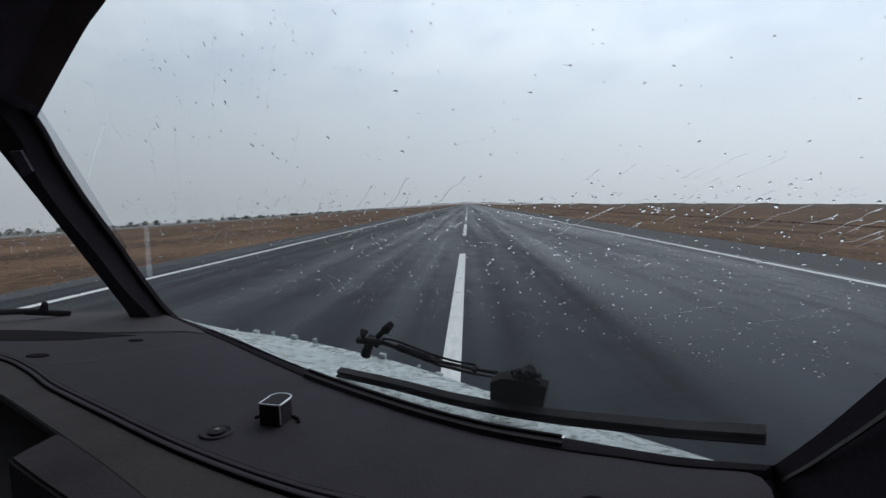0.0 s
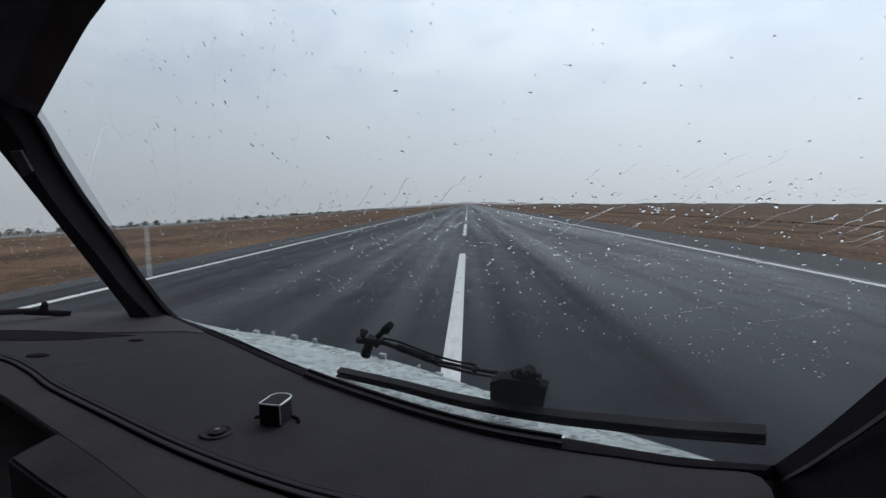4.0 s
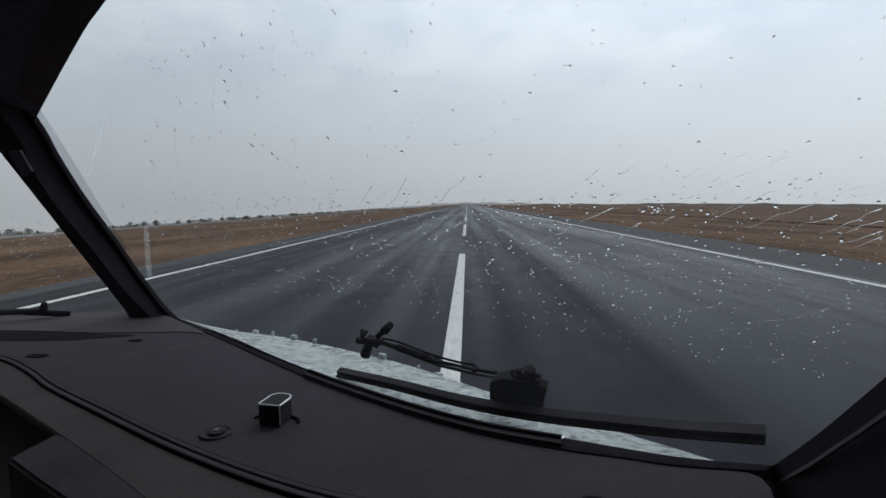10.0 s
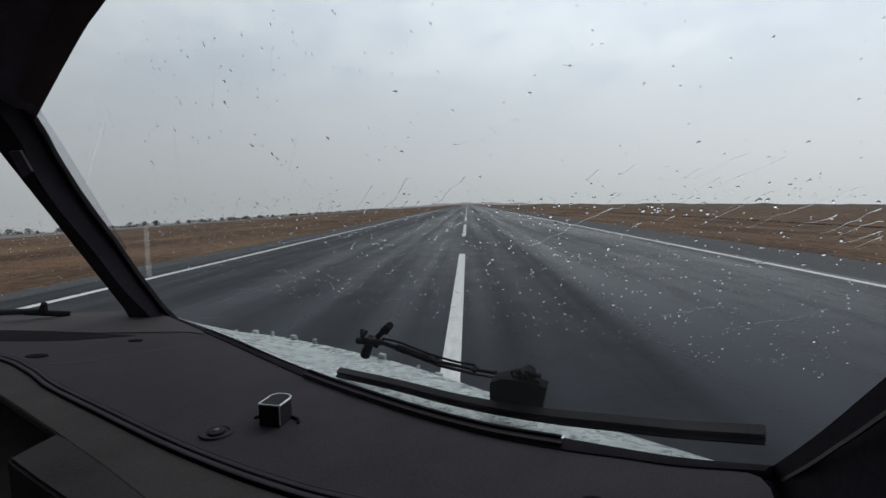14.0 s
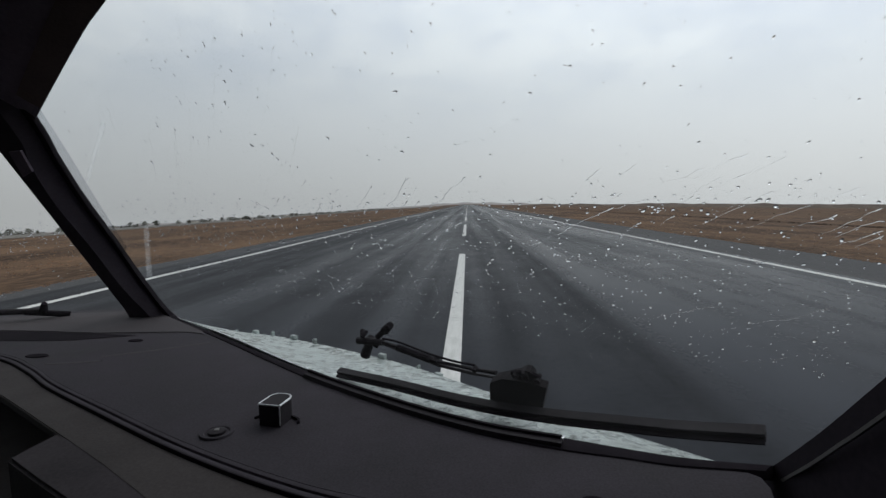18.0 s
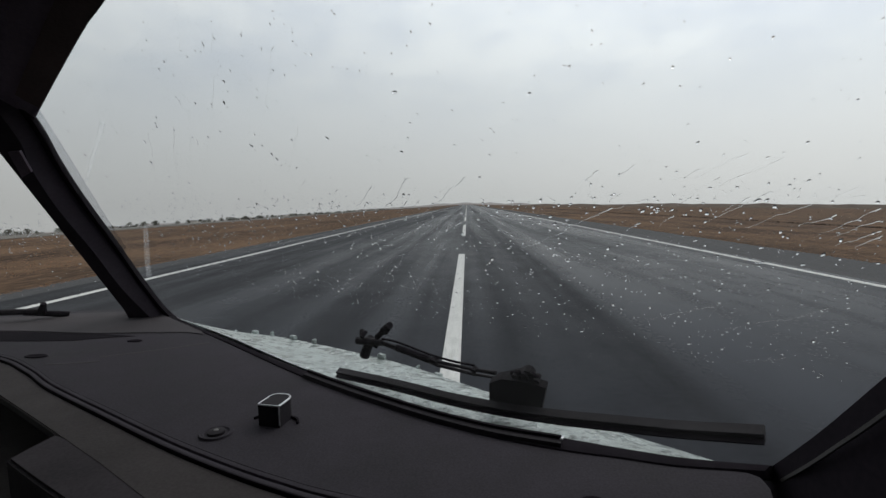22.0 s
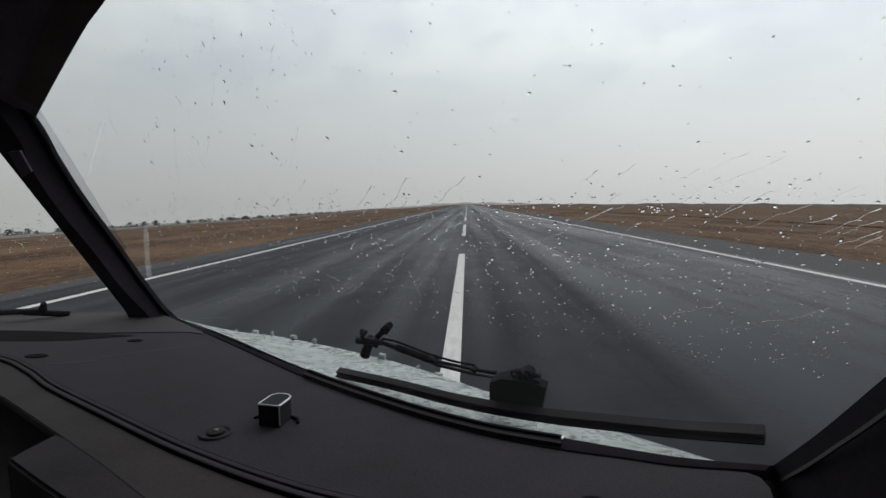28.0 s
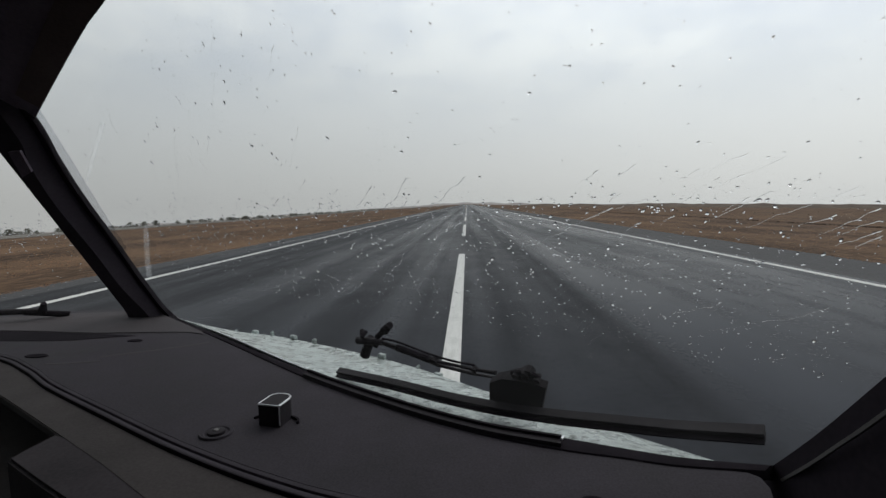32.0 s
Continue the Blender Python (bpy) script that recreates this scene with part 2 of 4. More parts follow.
REDLAMP.node_tree.nodes["Principled BSDF"].inputs["Emission Strength"].default_value = 8.0


def glass_mat(name, film, tint=(0.985, 0.99, 0.99), haze=0.0):
    """A clear pane with a faint film of drying rain on it."""
    m = bpy.data.materials.new(name)
    m.use_nodes = True
    n, l = m.node_tree.nodes, m.node_tree.links
    n.clear()
    out, clear, gloss, dirt = n.new("ShaderNodeOutputMaterial"), n.new("ShaderNodeBsdfTransparent"), n.new("ShaderNodeBsdfGlossy"), n.new("ShaderNodeBsdfTranslucent")
    clear.inputs["Color"].default_value = (*tint, 1)
    gloss.inputs["Roughness"].default_value = 0.02
    dirt.inputs["Color"].default_value = (0.85, 0.87, 0.9, 1)
    m1, m2 = n.new("ShaderNodeMixShader"), n.new("ShaderNodeMixShader")
    m2.inputs["Fac"].default_value = 0.012
    co, mp, no, rg = n.new("ShaderNodeTexCoord"), n.new("ShaderNodeMapping"), n.new("ShaderNodeTexNoise"), n.new("ShaderNodeMapRange")
    mp.inputs["Scale"].default_value = (14, 14, 3)
    no.inputs["Scale"].default_value, no.inputs["Detail"].default_value = 1.2, 6.0
    rg.inputs["From Min"].default_value, rg.inputs["From Max"].default_value = 0.42, 0.75
    rg.inputs["To Min"].default_value, rg.inputs["To Max"].default_value = film * 0.35, film
    l.new(co.outputs["Object"], mp.inputs["Vector"])
    l.new(mp.outputs["Vector"], no.inputs["Vector"])
    l.new(no.outputs["Fac"], rg.inputs["Value"])
    sp, off, ab, hz, add = n.new("ShaderNodeSeparateXYZ"), n.new("ShaderNodeMath"), n.new("ShaderNodeMath"), n.new("ShaderNodeMapRange"), n.new("ShaderNodeMath")
    off.operation, off.inputs[1].default_value, ab.operation, add.operation = "ADD", 0.66, "ABSOLUTE", "MULTIPLY_ADD"
    hz.inputs["From Min"].default_value, hz.inputs["From Max"].default_value, hz.inputs["To Min"].default_value, hz.inputs["To Max"].default_value = 0.05, 0.26, haze, 0.0
    l.new(co.outputs["Object"], sp.inputs["Vector"])
    l.new(sp.outputs["X"], off.inputs[0])
    l.new(off.outputs[0], ab.inputs[0])
    l.new(ab.outputs[0], hz.inputs["Value"])
    l.new(hz.outputs["Result"], add.inputs[0])
    l.new(no.outputs["Fac"], add.inputs[1])
    l.new(rg.outputs["Result"], add.inputs[2])
    l.new(add.outputs[0], m1.inputs["Fac"])
    l.new(clear.outputs[0], m1.inputs[1])
    l.new(dirt.outputs[0], m1.inputs[2])
    l.new(m1.outputs[0], m2.inputs[1])
    l.new(gloss.outputs[0], m2.inputs[2])
    l.new(m2.outputs[0], out.inputs["Surface"])
    return m


GLASS = glass_mat("windshield_glass", 0.006, (0.94, 0.95, 0.955), haze=0.007)
CLEAR = glass_mat("clear_windshield_glass", 0.004)
EDGE_GLASS = glass_mat("clouded_glass_edge", 0.003, (0.86, 0.865, 0.88))
SMEAR = glass_mat("pale_streak_film", 0.14)
WATER = bpy.data.materials.new("rain_water")
WATER.use_nodes = True
wb = WATER.node_tree.nodes["Principled BSDF"]
wb.inputs["Base Color"].default_value = (1, 1, 1, 1)
wb.inputs["Roughness"].default_value, wb.inputs["Transmission Weight"].default_value, wb.inputs["IOR"].default_value = 0.03, 1.0, 1.33


# ---- mesh tools ----
def spline(pts, n=8):
    """A smooth curve through a few points."""
    p = [Vector(q) for q in pts]
    p = [p[0] * 2 - p[1]] + p + [p[-1] * 2 - p[-2]]
    res = []
    for i in range(1, len(p) - 2):
        for k in range(n):
            t = k / n
            res.append(0.5 * (2 * p[i] + (p[i + 1] - p[i - 1]) * t + (2 * p[i - 1] - 5 * p[i] + 4 * p[i + 1] - p[i + 2]) * t * t
                              + (3 * p[i] - p[i - 1] - 3 * p[i + 1] + p[i + 2]) * t ** 3))
    return res + [p[-2]]


def loft(rows, closed=False, caps=False):
    """A skin over rows of points of one length."""
    bm = bmesh.new()
    vs = [[bm.verts.new(q) for q in r] for r in rows]
    for a, b in zip(vs, vs[1:]):
        m = len(a)
        for i in range(m if closed else m - 1):
            j = (i + 1) % m
            try:
                bm.faces.new((a[i], a[j], b[j], b[i]))
            except ValueError:
                pass
    if caps:
        for r in (vs[0], vs[-1]):
            bm.faces.new(r)
    bmesh.ops.recalc_face_normals(bm, faces=bm.faces)
    return bm


def sweep(path, profile, up=(0, 0, 1), scale=None):
    """A closed profile (across, up) carried along a path."""
    rows, up = [], Vector(up)
    for i, q in enumerate(path):
        d = (path[min(i + 1, len(path) - 1)] - path[max(i - 1, 0)]).normalized()
        side = d.cross(up).normalized()
        top = side.cross(d)
        k = scale[i] if scale else 1.0
        rows.append([q + side * (a * k) + top * (b * k) for a, b in profile])
    return loft(rows, True, True)


def slab(outline, z0, z1, bevel=0.0):
    """An outline in plan, from height z0 up to z1, with a bevelled upper edge."""
    bm = bmesh.new()
    top = bm.faces.new([bm.verts.new((q[0], q[1], z1)) for q in outline])
    if top.normal.z < 0:
        bmesh.ops.reverse_faces(bm, faces=[top])
    res = bmesh.ops.extrude_face_region(bm, geom=[top])
    bmesh.ops.translate(bm, vec=(0, 0, z0 - z1), verts=[v for v in res["geom"] if isinstance(v, bmesh.types.BMVert)])
    bmesh.ops.recalc_face_normals(bm, faces=bm.faces)
    if bevel:
        es = [e for e in bm.edges if all(abs(v.co.z - z1) < 1e-6 for v in e.verts)]
        bmesh.ops.bevel(bm, geom=es, offset=bevel, segments=2, affect="EDGES")
    return bm


def box(x0, x1, y0, y1, z0, z1, bevel=0.0, m=None):
    bm = bmesh.new()
    bmesh.ops.create_cube(bm, size=1)
    for v in bm.verts:
        v.co = Vector((x0 + (x1 - x0) * (v.co.x + 0.5), y0 + (y1 - y0) * (v.co.y + 0.5), z0 + (z1 - z0) * (v.co.z + 0.5)))
    if bevel:
        bmesh.ops.bevel(bm, geom=bm.edges[:], offset=bevel, segments=2, affect="EDGES")
    if m:
        bmesh.ops.transform(bm, matrix=m, verts=bm.verts)
    return bm


def rod(a, b, r0, r1=None, seg=10):
    """A round bar from a to b."""
    a, b = Vector(a), Vector(b)
    q = (b - a).to_track_quat("Z", "Y")
    ring = [(math.cos(2 * math.pi * i / seg), math.sin(2 * math.pi * i / seg)) for i in range(seg)]
    return loft([[a + q @ Vector((c * r0, s * r0, 0)) for c, s in ring], [b + q @ Vector((c * (r1 or r0), s * (r1 or r0), 0)) for c, s in ring]], True, True)


def join(*bms):
    res = bmesh.new()
    for b in bms:
        me = bpy.data.meshes.new("t")
        b.to_mesh(me)
        b.free()
        res.from_mesh(me)
        bpy.data.meshes.remove(me)
    return res


def mesh_of(name, bm, material, shift=None, smooth=True):
    me = bpy.data.meshes.new(name)
    if shift:
        bmesh.ops.translate(bm, vec=shift, verts=bm.verts)
    bm.to_mesh(me)
    bm.free()
    me.materials.append(material)
    if smooth:
        me.polygons.foreach_set("use_smooth", [True] * len(me.polygons))
        me.set_sharp_from_angle(angle=radians(35))
    return me


def solid(name, bm, material, label, category, kind="", group="", at=(0, 0, 0), smooth=True):
    """A top-level mesh; at: where the mesh's own coordinates begin."""
    ob = new(name, mesh_of(name, bm, material, None, smooth))
    ob.location = at
    return tagged(ob, label, category, group, kind)


def thing(name, base, label, category, group="", kind=""):
    """An empty at a thing's base, for its parts."""
    ob = new(name)
    ob.location = base
    ob.empty_display_size = 0.1
    return tagged(ob, label, category, group, kind)


def part(name, bm, material, parent, label="", smooth=True, origin=EYE):
    """One part, given in coordinates from origin, under its thing or part."""
    top = parent
    place = Vector((0, 0, 0))
    while top:
        place, top = place + top.location, top.parent
    ob = new(name, mesh_of(name, bm, material, origin - place, smooth))
    ob.parent = parent
    return tagged(ob, label)


# ---- ground, runway ----
NEAR_END, FAR_END = -1400.0, 2200.0


def ground_z(x, y):
    """The land falls away gently on both sides of the runway's crown."""
    a = max(0.0, abs(x) - 34.0)
    if x < 0:
        fall = 0.0505 * a * (1 - math.exp(-a / 60)) + 0.0065 * max(0.0, a - 150)
    else:
        fall = 0.033 * (min(a, 320) + max(0, a - 320) * 0.55) * (1 - math.exp(-a / 60))
    return -0.06 - fall + min(1.0, a / 80) * 0.35 * noise.noise((x * 0.011, y * 0.006, 3.1))


def ground():
    xs = sorted({s * v for s in (-1, 1) for v in (0, 25.4, 28, 31, 34, 38, 43, 50, 58, 68, 80, 95, 112, 132, 155, 180, 210, 250, 300, 360, 430, 520, 640, 800, 1000, 1300, 1700, 2300, 3200, 4500)})
    ys = sorted({-3000, -2500} | set(range(-2000, -100, 100)) | set(range(-100, 400, 14)) | set(range(400, 1000, 40)) | set(range(1000, 2600, 150)) | {3000, 3600, 4300, 4900})
    return loft([[(x, y, ground_z(x, y)) for x in xs] for y in ys])


solid("ground", ground(), SOIL, "dry brown grassland and bare soil beside the runway", "ground", "structure")


solid("runway", box(-23.4, 23.4, NEAR_END - 300, FAR_END + 60, -0.5, 0.0), ASPHALT, "long wet dark grey asphalt runway with rubber streaks", "runway", "structure", smooth=False)
for i, (a, b) in enumerate(((-25.6, -23.4), (23.4, 30.5))):
    solid(f"runway_shoulder_{i + 1}", box(a, b, NEAR_END, FAR_END + 60, -0.5, -0.012), SHOULDER, "paved grey runway shoulder beside the brown grass", "shoulder", "structure", smooth=False)
solid("threshold_pavement", join(box(-23.2, 23.2, NEAR_END - 2, NEAR_END + 92, -0.2, 0.006), slab([(-23.2, NEAR_END), (-52, NEAR_END + 8), (-60, NEAR_END + 40), (-48, NEAR_END + 80), (-23.2, NEAR_END + 92)], -0.5, 0.004)),
      CONCRETE, "pale worn concrete pavement at the runway threshold", "pavement", "structure", smooth=False)

T = 0.012


def mark(x0, x1, y0, y1, material=PAINT, z=0.0, label="white painted runway marking", name="runway_marking", group="runway markings"):
    return solid(name, box(x0, x1, y0, y1, z + 0.001, z + T), material, label, "road marking", "", group, smooth=False)


for x in (-20.6, 22.5):
    mark(x - 0.26, x + 0.26, NEAR_END + 2, FAR_END, label="long white painted runway edge line", name="edge_line", group="runway edge lines")
for k in range(-21, 36):
    mark(-0.42, 0.14, 6.6 + 60.5 * k, 42.6 + 60.5 * k, label="white painted runway centreline dash", name="centreline_dash", group="centreline dashes")
for s in (-1, 1):
    for i in range(6):
        mark(s * (3.0 + 3.2 * i) - 0.9, s * (3.0 + 3.2 * i) + 0.9, NEAR_END + 6, NEAR_END + 36, z=0.006, label="white painted threshold stripe", name="threshold_stripe", group="threshold stripes")
    for d, n in ((150, 3), (300, 3), (600, 2), (750, 1), (900, 1)):
        for i in range(n):
            mark(s * (9.5 + 3.3 * i) - 0.9, s * (9.5 + 3.3 * i) + 0.9, NEAR_END + d, NEAR_END + d + 22.5, label="white painted touchdown zone bar", name="touchdown_bar", group="touchdown zone bars")
    mark(s * 12 - 4.5, s * 12 + 4.5, NEAR_END + 400, NEAR_END + 455, label="large white painted aiming point block", name="aiming_point", group="aiming points")
mark(-23, 23, NEAR_END + 1, NEAR_END + 2.8, z=0.006, label="white painted line across the runway threshold", name="threshold_line")
for k in range(5):
    y = NEAR_END - 30 - 38 * k
    for s in (-1, 1):
        solid("chevron", slab([(0, y), (0, y - 1.1), (s * 19, y - 20.1), (s * 19, y - 19)], 0.001, T), YELLOW, "yellow painted chevron arm before the threshold", "road marking", "", "chevrons", smooth=False)
fc = bpy.data.curves.new("runway_number", "FONT")
fc.body, fc.size, fc.extrude, fc.align_x = "18", 17.0, 0.004, "CENTER"
tmp = new("tmp", fc)
dg = bpy.context.evaluated_depsgraph_get()
number = new("runway_number", bpy.data.meshes.new_from_object(tmp.evaluated_get(dg)))
bpy.data.objects.remove(tmp)
number.location = (0, NEAR_END + 50, 0.012)
number.data.materials.clear()
number.data.materials.append(PAINT)
tagged(number, "white painted runway number 18 on pale concrete", "road marking")


def lead_off(name, y0, side, ahead):
    """A yellow line that leaves the centreline in a curve and runs out to a side."""
    pts = spline([(-0.9, y0, 0), (-1.2, y0 + ahead * 60, 0), (-5, y0 + ahead * 110, 0), (-16, y0 + ahead * 165, 0), (-40, y0 + ahead * 225, 0), (-95, y0 + ahead * 330, 0)], 8)
    pts = [Vector((q.x, q.y, max(0.008, ground_z(q.x, q.y) + 0.2) if abs(q.x) > 31 else 0.008)) for q in pts]
    solid(name, sweep(pts, [(-0.12, -0.006), (0.12, -0.006), (0.12, 0.006), (-0.12, 0.006)]), YELLOW, "thin yellow painted lead-off line curving towards a taxiway", "road marking", "", "lead-off lines")


def taxiway(name, pts, width, label, material=SHOULDER):
    """A paved lane laid on the land."""
    rows = []
    path = spline(pts, 10)
    for i, q in enumerate(path):
        d = (path[min(i + 1, len(path) - 1)] - path[max(i - 1, 0)]).normalized()
        sd = Vector((d.y, -d.x, 0))
        row = []
        for o, dz in ((-width / 2, -0.6), (-width / 2, 0.06), (0, 0.12), (width / 2, 0.06), (width / 2, -0.6)):
            v = q + sd * o
            v.z = (-0.03 if abs(v.x) < 31 else max(ground_z(v.x, v.y), ground_z(q.x, q.y)) + 0.14) + dz
            row.append(v)
        rows.append(row)
    solid(name, loft(rows), material, label, "taxiway", "structure")


lead_off("lead_off_line", 480.0, -1, 1)
lead_off("lead_off_line", -390.0, -1, -1)
taxiway("taxiway_1", [(-24, 660, 0), (-60, 745, 0), (-110, 850, 0), (-178, 960, 0)], 22, "grey paved exit taxiway curving away from the runway")
taxiway("taxiway_2", [(-24, -560, 0), (-60, -640, 0), (-110, -740, 0), (-178, -860, 0)], 22, "grey paved exit taxiway curving away from the runway")
taxiway("taxiway_3", [(-185, -1400, 0), (-185, -400, 0), (-185, 100, 0), (-185, 500, 0), (-185, 1000, 0), (-185, 2000, 0)], 34, "long pale grey parallel taxiway across the brown grass", APRON)
taxiway("gravel_track", [(120, -1500, 0), (150, -1200, 0), (260, -1100, 0), (600, -1060, 0)], 7, "pale gravel track across the dry grassland", GRAVEL)




def approach_light(x, y):
    """A low lamp box on three legs beside the touchdown zone, glowing red."""
    o = Vector((x, y, ground_z(x, y)))
    t = thing("approach_light", o, "low white lamp box with red lights beside the runway", "airfield light", "approach lights")
    body = part("housing", box(-0.55, 0.55, -0.35, 0.35, 0.35, 0.72, 0.03), RENDER, t, origin=o)
    for dx in (-0.28, 0.28):
        part("lens", rod((dx, -0.36, 0.53), (dx, -0.345, 0.53), 0.13, seg=16), REDLAMP, body, "glowing red lens", origin=o)
    for dx, dy in ((-0.45, -0.25), (0.45, -0.25), (0.0, 0.28)):
        part("leg", rod((dx, dy, -0.1), (dx, dy, 0.36), 0.03, seg=8), STEEL, t, origin=o)


for i in range(4):
    approach_light(-38.0 - 9.0 * i, NEAR_END + 335)


# ---- far land ----
def ridge(x0, y0, x1, y1, height, width, seed):
    a, b = Vector((x0, y0, 0)), Vector((x1, y1, 0))
    side = (b - a).normalized().cross(Vector((0, 0, 1)))
    rows = []
    for k in range(-4, 5):
        row = []
        for i in range(90):
            q = a.lerp(b, i / 89) + side * (width * k / 4)
            prof = max(0, 1 - (k / 4) ** 2)
            nz = 0.55 + 0.6 * noise.fractal((i * 0.12 + seed, k * 0.25, seed), 0.8, 2.0, 4)
            row.append((q.x, q.y, ground_z(q.x, q.y) - 2 + height * prof * max(0.08, nz) * min(1, i / 12, (89 - i) / 12)))
        rows.append(row)
    return loft(rows)


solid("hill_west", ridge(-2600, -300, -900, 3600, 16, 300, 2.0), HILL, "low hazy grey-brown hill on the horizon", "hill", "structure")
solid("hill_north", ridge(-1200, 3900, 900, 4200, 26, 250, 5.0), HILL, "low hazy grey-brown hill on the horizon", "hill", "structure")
solid("hill_east", ridge(350, 3300, 2600, 900, 26, 300, 9.0), FARSCRUB, "low dark scrub-covered rise on the horizon", "hill", "structure")


def tufts(count, place, size, seed):
    """Small ragged clumps of crossed blades."""
    rnd = random.Random(seed)
    verts, faces = [], []
    for _ in range(count):
        x, y = place(rnd)
        z, s = ground_z(x, y), size * rnd.uniform(0.5, 1.5)
        for k in range(5):
            a = rnd.uniform(0, 6.28)
            dx, dy, hgt = math.cos(a) * s, math.sin(a) * s, s * rnd.uniform(0.5, 1.0)
            n = len(verts)
            verts += [(x - dx * 0.5, y - dy * 0.5, z - 0.05), (x + dx * 0.5, y + dy * 0.5, z - 0.05), (x + dx * 0.7 + dy * 0.2, y + dy * 0.7, z + hgt * 0.6), (x + dy * 0.2, y - dx * 0.2, z + hgt), (x - dx * 0.7, y - dy * 0.6, z + hgt * 0.55)]
            faces.append((n, n + 1, n + 2, n + 3, n + 4))
    me = bpy.data.meshes.new("tufts")
    me.from_pydata(verts, [], faces)
    return me


def by_runway(rnd):
    y = 15 + 700 * rnd.random() ** 2
    return rnd.choice((-1, 1)) * (31.5 + (20 + y * 0.5) * rnd.random() ** 1.3), y


def verge(rnd):
    y = 12 + 420 * rnd.random() ** 1.7
    return rnd.choice((-25.65, 30.55)) + rnd.gauss(0, 0.22) + 0.25 * math.sin(y * 0.31) * math.sin(y * 0.071), y


def ditch(rnd):
    y = 30 + 1100 * rnd.random() ** 1.6
    return 76 + rnd.gauss(0, 0.8) + 1.5 * math.sin(y * 0.02), y


def clumps(rnd):
    y = 35 + 700 * rnd.random() ** 1.8
    s = rnd.choice((-1, 1, 1))
    return s * ((27 if s < 0 else 33) + (60 + y * 0.35) * rnd.random()), y


def clumps_b(rnd):
    x, y = clumps(rnd)
    return x + 4 * math.sin(y * 0.05), y


def hedge(rnd):
    y = 120 + 1200 * rnd.random() ** 1.3
    return -206 - 75 * rnd.random() ** 1.5, y


def far_scrub(rnd):
    y = 400 + 1500 * rnd.random()
    return rnd.choice((-1, 1)) * (120 + 900 * rnd.random()), y


for nm, cnt, pl, sz, mt, lb in (("verge_grass", 9000, verge, 0.075, DRY, "ragged dry grass along the edge of the pavement"), ("dry_grass", 20000, by_runway, 0.05, DRY, "short dry brown grass tufts beside the runway"), ("dry_clumps", 9000, clumps, 0.04, DRYSCRUB, "scattered dark tufts of dead weed on the brown soil"), ("pale_clumps", 9000, clumps_b, 0.06, DRY, "scattered pale straw tufts on the brown soil"), ("scrub", 260, far_scrub, 1.1, SCRUB, "scattered low dark scrub on the plain"), ("hedge_scrub", 3200, hedge, 1.0, SCRUB, "low dark scrub between the trees along the taxiway"), ("scrub_line", 2600, ditch, 0.22, DRYSCRUB, "dark line of low scrub along a shallow ditch")):
    me = tufts(cnt, pl, sz, cnt)
    me.materials.append(mt)
    tagged(new(nm, me), lb, "scrub" if "scrub" in nm else "grass", "", "stuff")


def tree(name, h, seed, label):
    rnd = random.Random(seed)
    t = thing(name, (0, 0, 0), label, "tree", "trees by the airfield")
    bits = [rod((0, 0, -0.3), (0, 0, h * 0.6), h * 0.03, h * 0.015, 6)]
    for k in range(4):
        a = rnd.uniform(0, 6.28)
        bits.append(rod((0, 0, h * (0.3 + 0.07 * k)), (math.cos(a) * h * 0.25, math.sin(a) * h * 0.25, h * (0.5 + 0.1 * k)), h * 0.012, h * 0.005, 5))
    part("trunk", join(*bits), BARK, t, origin=Vector((0, 0, 0)))
    verts, faces = [], []
    for _ in range(80):
        up_ = rnd.uniform(0.10, 0.98)
        wide = 0.20 * math.sin(math.pi * (0.12 + 0.80 * up_)) + 0.03
        c = Vector((rnd.gauss(0, wide), rnd.gauss(0, wide), up_)) * h
        for k in range(5):
            q = c + Vector((rnd.gauss(0, 0.05), rnd.gauss(0, 0.05), rnd.gauss(0, 0.04))) * h
            u, v = Vector((rnd.gauss(0, 1), rnd.gauss(0, 1), rnd.gauss(0, 1))).normalized() * h * 0.06, Vector((rnd.gauss(0, 1), rnd.gauss(0, 1), rnd.gauss(0, 1))).normalized() * h * 0.045
            n = len(verts)
            verts += [q - u, q + v, q + u, q - v]
            faces.append((n, n + 1, n + 2, n + 3))
    me = bpy.data.meshes.new("crown")
    me.from_pydata([tuple(v) for v in verts], [], faces)
    me.materials.append(LEAF)
    c = new("crown", me)
    c.parent = t
    return t


rnd = random.Random(4)
proto = [tree("tree", 3.3, 1, "small dusty dark green tree beside the airfield"), tree("tree", 4.4, 2, "broad dusty dark green tree beside the airfield"), tree("tree", 2.4, 3, "low dusty dark green bush-like tree beside the airfield")]
spots = []
for i in range(330):
    y = 130 + 1150 * (i / 330) ** 1.25 + rnd.uniform(-16, 16)
    if noise.noise((y * 0.021, 7.7, 0)) > -0.28:
        spots.append((-rnd.uniform(207, 262), y))
for i, (x, y) in enumerate(spots):
    z, a = ground_z(x, y) - 0.05, rnd.uniform(0, 360)
    if i < 3:
        proto[i].matrix_basis = pose(x, y, z, 0, 0, a)
    else:
        copy_thing(proto[(i * 7 + i // 5) % 3], pose(x, y, z, 0, 0, a))


